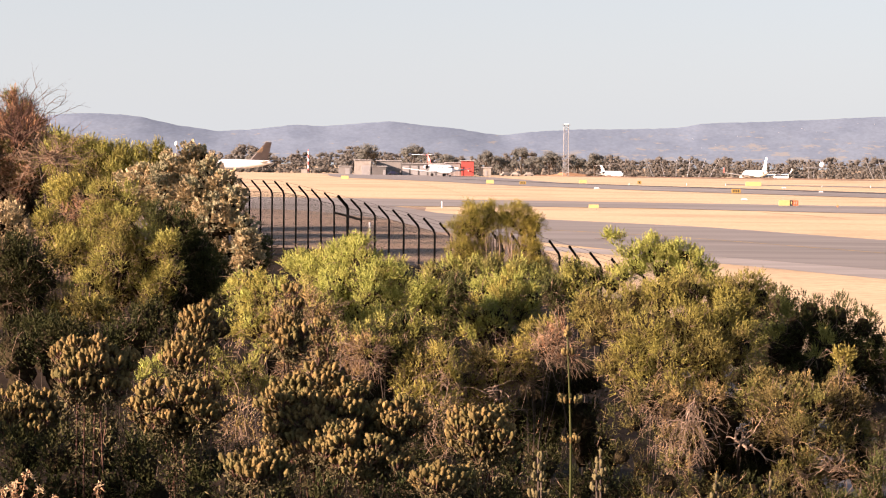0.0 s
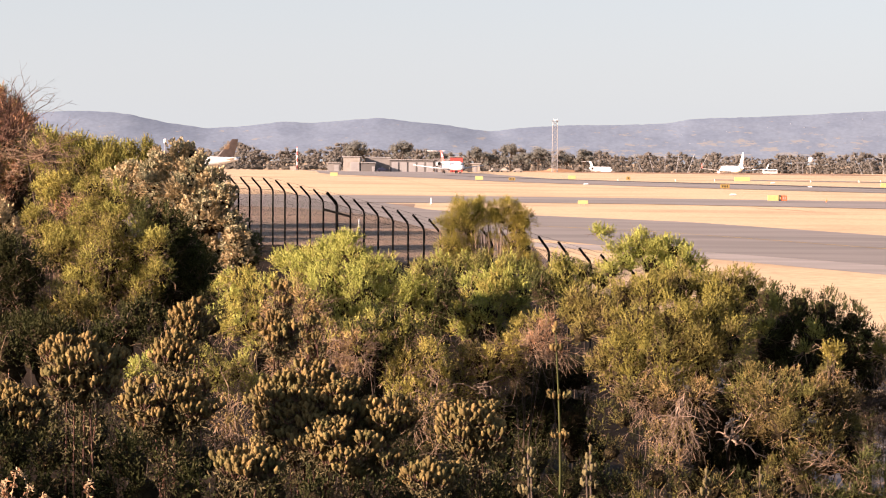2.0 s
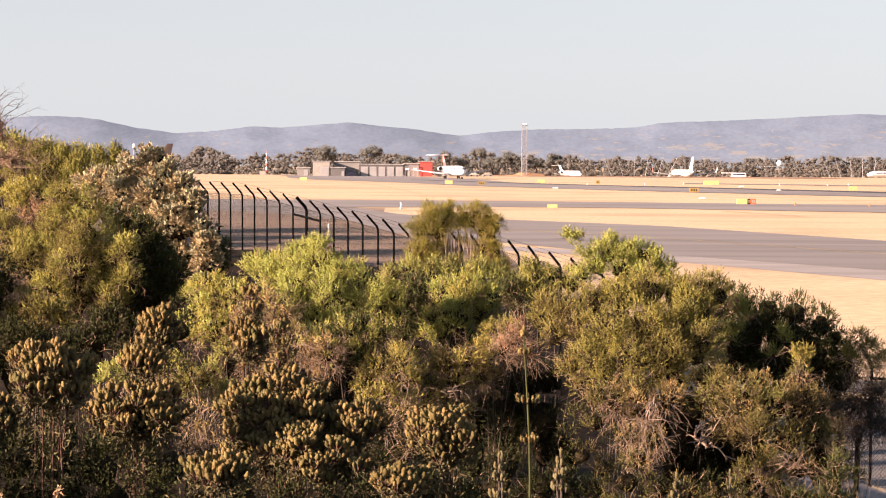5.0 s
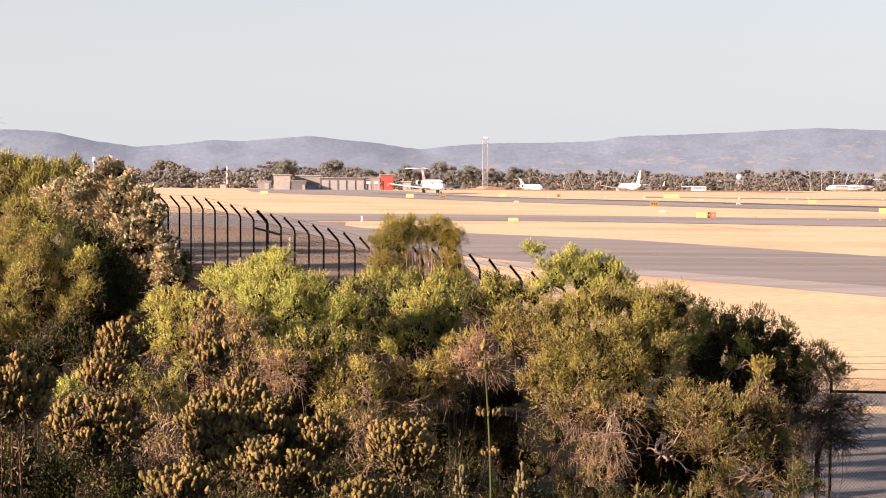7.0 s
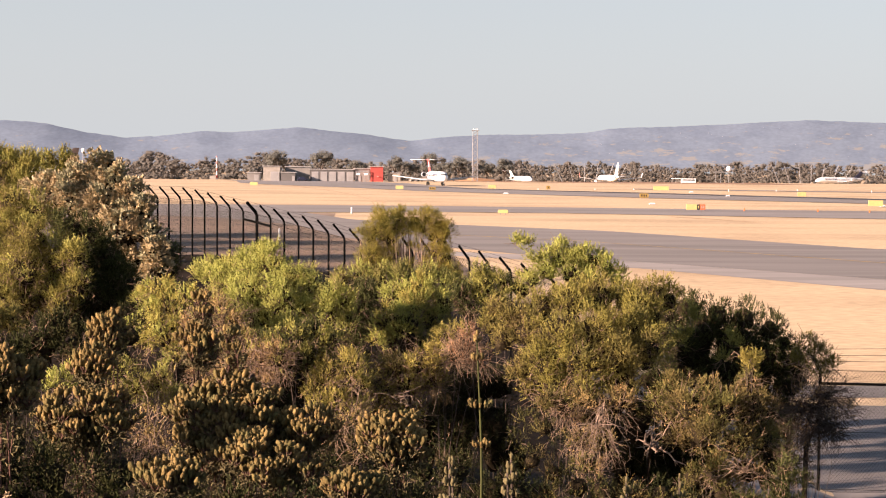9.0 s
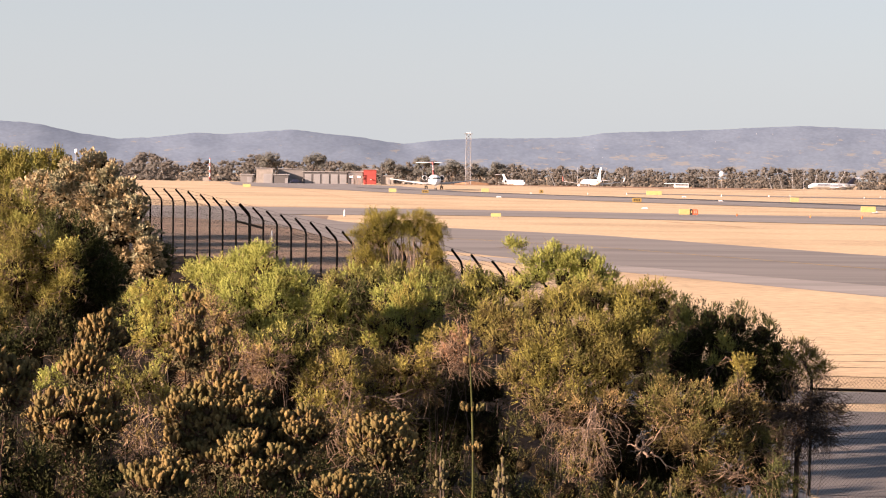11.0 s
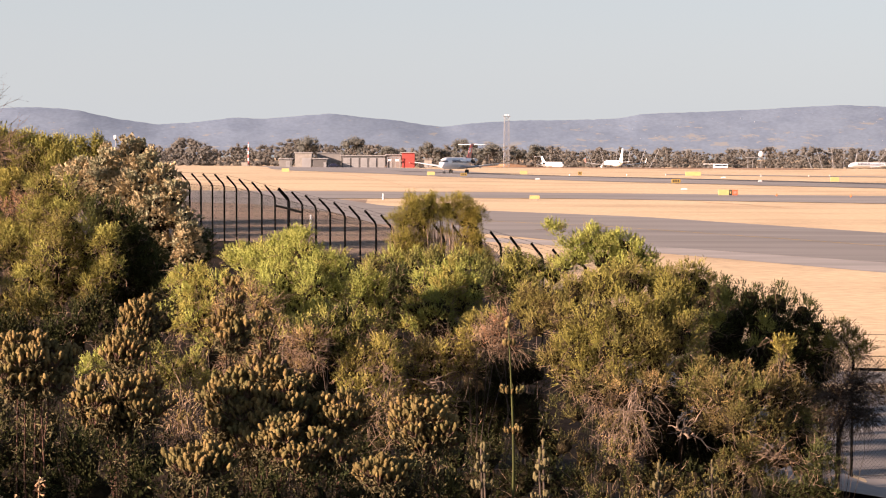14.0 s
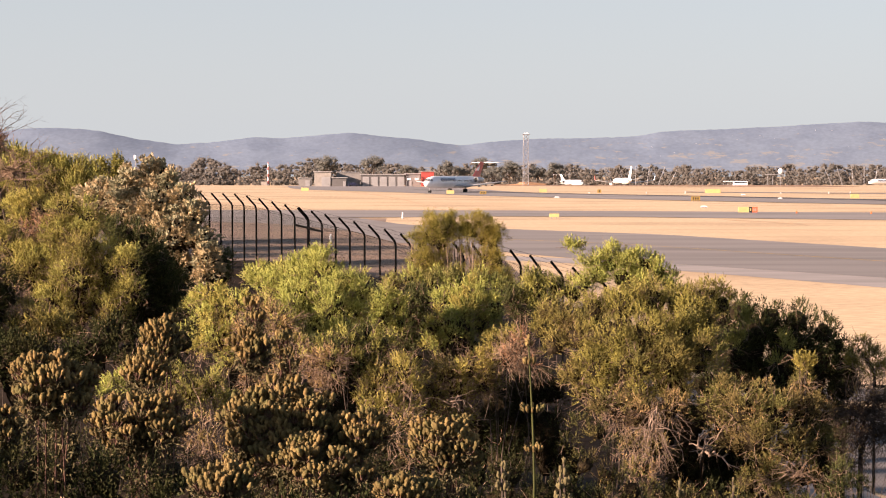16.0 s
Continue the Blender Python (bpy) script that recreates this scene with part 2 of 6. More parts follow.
def box(bm, c, s, bevel=0.0, turn=None):
    m = Matrix.Translation(c) @ (turn or Matrix()) @ Matrix.Diagonal((*s, 1))
    r = bmesh.ops.create_cube(bm, size=1, matrix=m)
    if bevel:
        es = list({e for v in r["verts"] for e in v.link_edges})
        bmesh.ops.bevel(bm, geom=es, offset=bevel, segments=2, affect="EDGES", profile=0.6)
    return bm


def loft(bm, rings, cap=True):
    """Skin over rings of equal length (lists of points)."""
    vs = [[bm.verts.new(p) for p in ring] for ring in rings]
    n = len(vs[0])
    for a, b in zip(vs, vs[1:]):
        for i in range(n):
            bm.faces.new((a[i], a[(i + 1) % n], b[(i + 1) % n], b[i]))
    if cap:
        bm.faces.new(vs[0]), bm.faces.new(vs[-1])
    return bm


def tube(bm, pts, radii, n=6):
    """A tapered rod along points."""
    pts = [Vector(p) for p in pts]
    rings = []
    for i, p in enumerate(pts):
        d = (pts[min(i + 1, len(pts) - 1)] - pts[max(i - 1, 0)]).normalized()
        u = d.orthogonal().normalized()
        w = d.cross(u)
        r = radii[i] if isinstance(radii, (list, tuple)) else radii
        rings.append([p + (u * math.cos(2 * math.pi * k / n) + w * math.sin(2 * math.pi * k / n)) * r for k in range(n)])
    return loft(bm, rings)


def quads(name, V, F, material, parent=None, label="", more=()):
    """A mesh from arrays of points and four-cornered faces."""
    me = bpy.data.meshes.new(name)
    me.vertices.add(len(V)), me.loops.add(F.size), me.polygons.add(len(F))
    me.vertices.foreach_set("co", np.ascontiguousarray(V, dtype=np.float32).ravel())
    me.loops.foreach_set("vertex_index", np.ascontiguousarray(F, dtype=np.int32).ravel())
    k = F.shape[1]
    me.polygons.foreach_set("loop_start", np.arange(0, F.size, k, dtype=np.int32))
    me.polygons.foreach_set("loop_total", np.full(len(F), k, dtype=np.int32))
    for m in (material, *more):
        me.materials.append(m)
    me.update()
    me.validate()
    ob = new(name, me)
    ob.parent = parent
    return tagged(ob, label)


def unit(v):
    return v / np.maximum(np.linalg.norm(v, axis=1, keepdims=True), 1e-9)


def leaf_arrays(P, A, L, W, rng, curl=0.15, face=None):
    """Folded lance-shaped leaves: base points, axes, lengths and widths; face: the way that their upper sides look."""
    n = len(P)
    S = unit(np.cross(A, unit(rng.normal(size=(n, 3))) if face is None else face))
    N = np.cross(A, S)
    L, W = np.asarray(L).reshape(-1, 1), np.asarray(W).reshape(-1, 1)
    mid = P + A * L * 0.55 + N * L * curl
    V = np.stack([P, mid + S * W / 2, P + A * L, mid - S * W / 2], 1).reshape(-1, 3)
    return V, np.arange(4 * n).reshape(-1, 4)


def rods(P, Q, r0, r1):
    """Three-sided twigs between two arrays of points."""
    n = len(P)
    A = unit(Q - P)
    U = unit(np.cross(A, np.tile([[0.31, 0.22, 0.92]], (n, 1))))
    Wd = np.cross(A, U)
    V = np.zeros((n, 6, 3))
    for k in range(3):
        d = U * math.cos(2.094 * k) + Wd * math.sin(2.094 * k)
        V[:, k], V[:, 3 + k] = P + d * np.reshape(r0, (-1, 1)), Q + d * np.reshape(r1, (-1, 1))
    F = np.array([[0, 1, 4, 3], [1, 2, 5, 4], [2, 0, 3, 5]])
    return V.reshape(-1, 3), (np.arange(n)[:, None, None] * 6 + F).reshape(-1, 4)


# ---------------------------------------------------------------- lie of the land
def ease(a, b, v):
    u = np.clip((v - a) / (b - a), 0, 1)
    return u * u * (3 - 2 * u)


def land(x, y):
    """Height of the ground: the viewing mound, then the airfield, which rises a little to the apron and falls behind it."""
    x, y = np.asarray(x, float), np.asarray(y, float)
    right = 4.6 * (1 - ease(3, 36, y))
    left = 4.6 - 2.4 * ease(3, 24, y) + 0.8 * ease(30, 52, y) - 3.0 * ease(66, 105, y)
    u = np.clip((9 - x) / 14, 0, 1) ** 0.8
    return right * (1 - u) + left * u + 0.8 * ease(260, 470, y) - 2.6 * ease(870, 1080, y)


# ---------------------------------------------------------------- ground, runway, taxiways, hills
def steps(*spans):
    out = [spans[0][0]]
    for a, b, s in spans:
        out += list(np.linspace(a, b, max(2, int(round((b - a) / s)) + 1))[1:])
    return np.array(out)


def make_ground():
    xs = steps((-3000, -600, 400), (-600, -100, 60), (-100, -24, 8), (-24, 24, 1.2), (24, 100, 8), (100, 600, 60), (600, 3000, 400))
    ys = steps((-300, -20, 40), (-20, 110, 1.2), (110, 260, 12), (260, 470, 15), (470, 1100, 35), (1100, 4950, 350))
    X, Y = np.meshgrid(xs, ys)
    Z = land(X, Y)
    rough = np.random.default_rng(3).normal(size=X.shape) * 0.05 * (Z > 0.3) * (Y < 110)
    V = np.stack([X, Y, Z + rough], 2).reshape(-1, 3)
    n, m = len(xs), len(ys)
    i = np.arange(n - 1)[None, :] + (np.arange(m - 1) * n)[:, None]
    F = np.stack([i, i + 1, i + 1 + n, i + n], 2).reshape(-1, 4)
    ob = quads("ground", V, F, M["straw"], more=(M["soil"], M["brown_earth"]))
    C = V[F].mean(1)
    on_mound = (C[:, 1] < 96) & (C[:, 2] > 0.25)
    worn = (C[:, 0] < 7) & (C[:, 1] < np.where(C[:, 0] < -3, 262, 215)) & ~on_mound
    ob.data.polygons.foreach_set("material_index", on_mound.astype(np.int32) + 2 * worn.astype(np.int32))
    ob.data.polygons.foreach_set("use_smooth", np.ones(len(F), bool))
    tagged(ob, "dry straw-coloured airfield grass with a scrubby earth mound", "ground", kind="structure")


def strip(name, far, near, material, label, lift=0.05, kind="structure", category="pavement"):
    """A sealed strip laid on the land between a far and a near edge, each a chain of (x, y)."""
    def chain(pts, n=60):
        pts = np.array(pts, float)
        s = np.r_[0, np.cumsum(np.hypot(*np.diff(pts, axis=0).T))]
        q = np.linspace(0, s[-1], n)
        return np.stack([np.interp(q, s, pts[:, 0]), np.interp(q, s, pts[:, 1])], 1)
    a, b = chain(far), chain(near)
    k = 8
    W = np.linspace(0, 1, k)[:, None, None]
    P = a[None] * (1 - W) + b[None] * W
    Z = land(P[..., 0], P[..., 1]) + lift
    V = np.concatenate([P, Z[..., None]], 2).reshape(-1, 3)
    n = 60
    i = np.arange(n - 1)[None, :] + (np.arange(k - 1) * n)[:, None]
    F = np.stack([i, i + n, i + n + 1, i + 1], 2).reshape(-1, 4)
    ob = quads(name, V, F, material)
    ob.data.polygons.foreach_set("use_smooth", np.ones(len(F), bool))
    return tagged(ob, label, category, kind=kind)


make_ground()
strip("taxiway_near", [(-60, 300), (-20, 275), (-6.6, 262.7), (-0.2, 229), (11.3, 209.6), (26.4, 190), (42.3, 149), (90, 100)],
      [(-60, 275), (-30, 250), (-16, 232), (-6, 204), (-0.7, 168), (12.6, 136), (19.5, 126), (30.4, 107.3), (60, 62)], M["asphalt"], "worn grey asphalt taxiway curving across dry grass", 0.016)
strip("taxiway_shoulder", [(6, 142), (12.6, 136), (19.5, 126), (30.4, 107.3), (60, 62)],
      [(5, 136), (10.9, 129.7), (18.2, 117.6), (27.7, 97.5), (50, 60)], M["shoulder"], "pale sealed shoulder beside the taxiway", 0.012)
strip("taxiway_middle", [(-80, 316), (-31, 312), (0, 309), (16.5, 308), (33, 304), (82.5, 291), (160, 268)],
      [(-80, 270), (-20, 266), (-6.6, 263), (14.5, 270), (29.2, 268), (69.4, 245), (130, 210)], M["asphalt_old"], "grey asphalt taxiway between strips of dry grass", 0.06)
strip("runway", [(-58, 845), (-40, 850), (-10, 850), (20, 720), (34.5, 535), (53, 488), (86, 429), (111, 393), (180, 300)],
      [(-50, 800), (-42, 690), (-30.6, 625), (-0.5, 535), (16.4, 461), (44.4, 409), (74.4, 371), (97.8, 345), (160, 262)], M["asphalt_old"], "wide grey runway and apron seen at a low angle", 0.07)
strip("runway_rubber", [(2, 640), (34.5, 533), (53, 486), (86, 427), (111, 391), (180, 298)],
      [(6, 610), (35, 512), (52, 470), (84, 413), (108, 377), (176, 290)], M["rubber"], "dark rubber-streaked band along the runway edge", 0.11)
strip("taxiway_far", [(84, 560), (142, 512), (240, 440)], [(82, 540), (138, 492), (230, 425)], M["asphalt_old"], "thin far taxiway in dry grass", 0.07)
strip("bare_earth", [(-10, 1090), (80, 1010), (200, 960)], [(0, 900), (70, 820), (190, 760)], M["earth"], "reddish bare earth before the far woods", 0.05)
strip("taxiway_line", [(2, 186), (20, 163), (36, 127), (70, 84)], [(2, 185.4), (20, 162.4), (35.9, 126.5), (70, 83.5)], M["line"], "faded yellow centre line on the taxiway", 0.03)
strip("vehicle_track", [(-23.3, 625.0), (-12.7, 533.9), (-4.6, 456.1), (1.3, 389.7), (5.7, 334.9)], [(-23.3, 607), (-12.7, 519), (-4.6, 445), (1.3, 381), (5.7, 328)], M["track"], "worn vehicle track curving across dry grass", 0.035)
strip("mown_streak", [(43.2, 252.8), (46.6, 242.4), (49.0, 226.1)], [(43.2, 248.5), (46.6, 238.4), (49.0, 222.5)], M["track"], "darker worn streak in the dry grass", 0.035)
# Darker asphalt here stands in for shade bands lying on the road.
strip("service_road", [(6, 48.6), (16, 48.2), (40, 46)], [(6, 29.6), (14, 29.4), (34, 29)], M["asphalt"], "grey sealed service road along the fence", 0.07)
strip("service_track", [(6, 53.6), (16, 53.2), (40, 51)], [(6, 50.8), (16, 50.4), (40, 48.4)], M["asphalt_old"], "narrow sealed track beside the service road", 0.012)


def make_hills():
    az = [-20.00, -12.47, -11.73, -10.90, -10.06, -9.22, -8.71, -7.92, -7.59, -7.08, -6.66, -5.90, -5.39, -4.62, -3.68, -2.82, -2.13, -1.70, -1.10, -0.41, 0.28, 0.80, 1.32, 1.84, 2.43, 3.23, 3.75, 4.79, 5.65, 6.35, 7.21, 7.72, 8.24, 9.61, 10.80, 11.81, 12.99, 13.82, 14.65, 15.77, 20.00, 26.00]
    up = [68.6, 68.6, 76.2, 79.9, 78.7, 74.5, 68.1, 58.7, 56.9, 52.3, 52.5, 54.8, 59.0, 64.3, 62.7, 67.0, 70.3, 72.5, 69.7, 65.0, 62.3, 57.4, 52.6, 49.8, 55.0, 59.2, 60.4, 62.6, 62.9, 64.0, 66.2, 72.3, 75.3, 77.6, 80.7, 83.7, 87.7, 89.7, 87.7, 85.7, 82.7, 71.7]
    n, k = 720, 16
    A = np.linspace(-20, 26, n)
    R = np.interp(A, az, up)
    rng = np.random.default_rng(8)
    R = np.convolve(np.r_[[R[0]] * 3, R, [R[-1]] * 3], np.ones(7) / 7, "valid")
    treeline = np.convolve(rng.normal(size=n + 2), [0.3, 0.5, 0.3], "valid") * 0.6 + np.array([noise.noise(Vector((q * 1.7, 0.3, 5.0))) for q in A])
    rows = []
    for j in range(k):
        w = j / (k - 1)
        d = 4500 + 100 * w
        rise = R / 3300 * 4600 * w ** 0.8 + (1 - w) * 4
        wob = np.array([noise.noise(Vector((a * 0.8, w * 5, 3.1))) for a in A]) * 1.5 * w * (1 - w) * 4
        rows.append(np.stack([np.tan(np.radians(A)) * d, np.full(n, d), 6.2 + (rise + wob + 6.2 * w - 6.2 + treeline * w ** 30) / np.cos(np.radians(A))], 1))
    V = np.array(rows).reshape(-1, 3)
    i = np.arange(n - 1)[None, :] + (np.arange(k - 1) * n)[:, None]
    F = np.stack([i, i + 1, i + 1 + n, i + n], 2).reshape(-1, 4)
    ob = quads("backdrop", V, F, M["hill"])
    ob.data.polygons.foreach_set("use_smooth", np.ones(len(F), bool))
    tagged(ob, "forested scarp, haze painted in as blue-grey, with pale clearings", "hills", kind="structure")
    bm = bmesh.new()
    for _ in range(24):
        a0, w = rng.uniform(7.5, 17), rng.uniform(0.2, 0.85)
        d = 4500 + 100 * w
        z = np.interp(a0, az, up) / 3300 * 4600 * w ** 0.8 + 6.2 * w + 4
        s = rng.uniform(0.4, 0.9)
        box(bm, (math.tan(radians(a0)) * (d - 1), d - 1, 6.2 + (z - 8.7) / math.cos(radians(a0))), (s * 2, 1.6, s))
    tagged(link("far_houses", bm, M["house"]), "scattered pale houses on the far hillside", "houses", kind="stuff")


make_hills()


# ---------------------------------------------------------------- far woods and trees
def crown_quads(rng, lumps, per_m2, size, jitter=0.25):
    P, A, N = [], [], []
    for x, y, z, rx, rz in lumps:
        n = max(12, int(per_m2 * rx * rz * 6))
        d = unit(rng.normal(size=(n, 3)))
        d[:, 2] = np.where(d[:, 2] < -0.3, -d[:, 2], d[:, 2])
        k = (0.3 + 0.85 * rng.random(n) ** 0.6)[:, None]
        P.append(np.array([x, y, z]) + d * k * np.array([rx, rx, rz]) * (1 + jitter * rng.normal(size=(n, 1)) * 0.4))
        A.append(unit(rng.normal(size=(n, 3)) + [0, 0, 0.3]))
        N.append(unit(d * 0.38 + rng.normal(size=(n, 3)) * 0.22 + [-0.4, -0.6, 0.25]))
    P, A, N = np.concatenate(P), np.concatenate(A), np.concatenate(N)
    L = size * rng.uniform(0.6, 1.4, len(P))
    return leaf_arrays(P, A, L, L * 0.6, rng, 0.1, N)


def make_woods():
    rng = np.random.default_rng(21)
    Vs, Fs, base, balls = [], [], 0, []
    seedball = bmesh.new()
    bmesh.ops.create_icosphere(seedball, subdivisions=1, radius=1)
    ball = np.array([v.co[:] for v in seedball.verts])
    tri = np.array([[v.index for v in f.verts] for f in seedball.faces])
    seedball.free()
    bmt = bmesh.new()
    for y0, n, grow in ((1400, 100, 1.0), (1330, 120, 0.92), (1250, 110, 0.72)):
        for i in range(n):
            a = -14 + 35 * (i + rng.uniform(-0.4, 0.4)) / n
            y = y0 + rng.uniform(-30, 30)
            x = y * math.tan(radians(a))
            h = (18.5 if a < 0 else 18.5 - 0.5 * min(a, 4)) * grow * rng.uniform(0.70, 1.12) * (0.93 + 0.35 * noise.noise(Vector((a * 0.9, y0, 0))))
            z0 = -1.8
            lumps = []
            for _ in range(17):
                up_ = rng.uniform(0.28, 0.88)
                wide_ = 5.4 * math.sqrt(max(0.15, 1 - (abs(up_ - 0.6) / 0.42) ** 2)) * grow
                lumps.append((x + rng.uniform(-1, 1) * wide_, y + rng.uniform(-2.5, 2), z0 + h * up_, h * rng.uniform(0.10, 0.19), h * rng.uniform(0.08, 0.13)))
            lumps += [(x + rng.uniform(-5.5, 5.5), y - 2, z0 + h * rng.uniform(0.05, 0.2), h * 0.2, h * 0.14) for _ in range(5)]
            V, F = crown_quads(rng, lumps, 1.15, 0.68)
            Vs.append(V), Fs.append(F + base)
            base += len(V)
            for lx, ly, lz, rx, rz in lumps:
                B = ball * (1 + rng.normal(size=(len(ball), 1)) * 0.35)
                balls.append(B * [rx * 0.66, rx * 0.25, rz * 0.66] + [lx, ly, lz])
            tube(bmt, [(x, y, z0), (x + rng.uniform(-1, 1), y, z0 + h * 0.6)], [0.35, 0.15], 4)
    woods = tagged(new("far_woods"), "belt of gum trees across the airfield, greyed for haze", "woods", kind="stuff")
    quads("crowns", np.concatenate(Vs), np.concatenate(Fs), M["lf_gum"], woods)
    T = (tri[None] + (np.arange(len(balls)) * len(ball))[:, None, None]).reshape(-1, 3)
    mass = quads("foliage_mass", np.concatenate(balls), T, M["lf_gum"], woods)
    mass.data.polygons.foreach_set("use_smooth", np.ones(len(T), bool))
    part("trunks", bmt, M["bark"], woods)


def gum_tree(x, y, h, spread, seed, label="tall dark rounded gum tree standing before the woods"):
    rng = np.random.default_rng(seed)
    t = thing("gum_tree", label, "tree", (x, y, float(land(x, y))), group="tall gum trees")
    bm = bmesh.new()
    tips = []
    fork = (rng.uniform(-.3, .3), 0, h * 0.35)
    tube(bm, [(0, 0, -0.3), (0.1, 0, h * 0.2), fork], [0.5, 0.4, 0.3], 7)
    for k in range(6):
        a = k * 1.05 + rng.uniform(0, .5)
        tip = (math.cos(a) * spread * rng.uniform(.3, .75), math.sin(a) * spread * 0.5, h * rng.uniform(.6, .85))
        tube(bm, [fork, tuple((np.array(fork) + tip) / 2 + [0, 0, .6]), tip], [0.22, 0.14, 0.05], 5)
        tips.append(tip)
    part("trunk", bm, M["bark"], t, smooth=True)
    lumps = [(*p, spread * rng.uniform(.24, .36), h * rng.uniform(.09, .14)) for p in tips] + [(0, 0, h * .8, spread * .45, h * .16)]
    for _ in range(16):
        a, r = rng.uniform(0, 6.28), math.sqrt(rng.random())
        lumps.append((math.cos(a) * r * spread * 0.75, math.sin(a) * r * spread * 0.4, h * (0.88 - 0.3 * r * r - 0.22 * rng.random()), spread * rng.uniform(.18, .32), h * rng.uniform(.07, .12)))
    V, F = crown_quads(rng, lumps, 3.6, 0.62)
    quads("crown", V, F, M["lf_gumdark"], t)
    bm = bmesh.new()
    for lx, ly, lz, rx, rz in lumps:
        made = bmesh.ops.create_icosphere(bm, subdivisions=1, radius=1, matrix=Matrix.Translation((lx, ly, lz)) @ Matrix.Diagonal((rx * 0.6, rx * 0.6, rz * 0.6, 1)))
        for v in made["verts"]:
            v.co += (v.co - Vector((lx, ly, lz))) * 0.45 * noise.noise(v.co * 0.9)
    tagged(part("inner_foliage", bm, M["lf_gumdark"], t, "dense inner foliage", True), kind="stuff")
    return t


make_woods()
for k, (x, y, h, s) in enumerate([(-44.9, 1100, 19.6, 9.5), (-18.8, 1100, 19.6, 8.5), (2.2, 1100, 13.6, 7.5), (24.8, 1100, 16.4, 6), (45.5, 1100, 18.8, 7), (62, 1100, 16.2, 10), (79, 1105, 13.2, 7.5), (89, 1100, 15.4, 7.5), (54, 1120, 13, 8), (34, 1110, 12.5, 8)]):
    gum_tree(x, y, h, s, 100 + k)
# out-of-view gum trees beside the mound, placed for long shadows across the ground behind the fence
for k, (x, y, h, s) in enumerate([(-32, 66, 10, 6), (-38, 58, 10, 6), (-35, 80, 13, 7), (-44, 76, 13, 7), (-38, 95, 14, 7), (-50, 95, 14, 8), (-43, 110, 15, 8), (-52, 124, 15, 8), (-48, 136, 16, 8), (-56, 150, 17, 9), (-60, 138, 16, 8)]):
    gum_tree(x, y, h, s, 150 + k, "spreading gum tree out of view, placed for its shadow")


# ---------------------------------------------------------------- fire station and masts
def shed(x0, x1, y, depth, h, label, wall, doors=(), roof_out=0.5, name="shed"):
    w = x1 - x0
    t = thing(name, label, "building", ((x0 + x1) / 2, y, float(land((x0 + x1) / 2, y))))
    part("wall", box(bmesh.new(), (0, depth / 2, h / 2 - 0.2), (w, depth, h + 0.4), 0.03), wall, t)
    part("roof", box(bmesh.new(), (0, depth / 2, h + 0.15), (w + 2 * roof_out, depth + 2 * roof_out, 0.3), 0.05), M["roof"], t, "pale metal roof edge")
    for dx, dw, dh in doors:
        d = part("door", box(bmesh.new(), (dx, -0.06, dh / 2), (dw, 0.12, dh), 0.03), M["door"], t, "grey roller door")
        for k in range(5):
            part("slat", box(bmesh.new(), (dx, -0.15, dh * (k + 0.5) / 5), (dw * 0.96, 0.05, dh / 5 - 0.12)), M["door"], d)
    return t


shed(-46, -40.4, 815, 5, 3.4, "small grey service shed on the apron", M["clad"], [(1.2, 2, 2.6)])
shed(-38.4, -31.2, 800, 9, 6.2, "pale grey flat-roofed station block", M["concrete"], [(1.4, 3.8, 4.0)])
shed(-30.6, -24.6, 797, 4, 3.6, "low dark grey annexe", M["clad_dark"], [(2.2, 1.2, 2.2)])
shed(-29, -18.6, 806, 8, 6.0, "grey flat-roofed office block", M["clad"], [(0, 1.2, 2.2)])
garage = shed(-18.4, 0.2, 802, 14, 5.0, "long grey vehicle garage with five roller doors", M["clad_dark"], [(-7.2 + 3.75 * k, 2.9, 4.1) for k in range(5)], name="garage")
shed(0.6, 7.0, 803, 10, 5.4, "grey open-fronted equipment bay", M["clad"], [(-1.2, 1.6, 2.4)])
red_hut = shed(7.4, 12.8, 798, 5, 6.4, "red drill tower with a flat pale roof", M["brick_red"], [], 0.6, "drill_tower")
part("pipe", tube(bmesh.new(), [(0.4, -0.1, 2.2), (0.4, -1.6, 2.2)], 0.2, 8), M["white"], red_hut, "white outlet pipe")
shed(15.0, 20.2, 800, 5, 3.6, "pale cream site hut", M["concrete"], [(0.6, 1.1, 2.2)])


def frame_rack(x, y):
    t = thing("pipe_rack", "grey steel pipe rack with white boards", "rack", (x, y, float(land(x, y))))
    for dx in (-2.6, -0.9, 0.9, 2.6):
        part("post", tube(bmesh.new(), [(dx, 0, 0), (dx, 0, 4.4)], 0.12, 6), M["galv"], t)
    part("beam", box(bmesh.new(), (0, 0, 4.4), (5.6, 0.25, 0.3), 0.02), M["galv"], t)
    for dx in (-1.7, 1.6):
        part("board", box(bmesh.new(), (dx, -0.1, 3.2), (1.5, 0.1, 0.9), 0.02), M["white"], t, "white board")


frame_rack(3.8, 797)


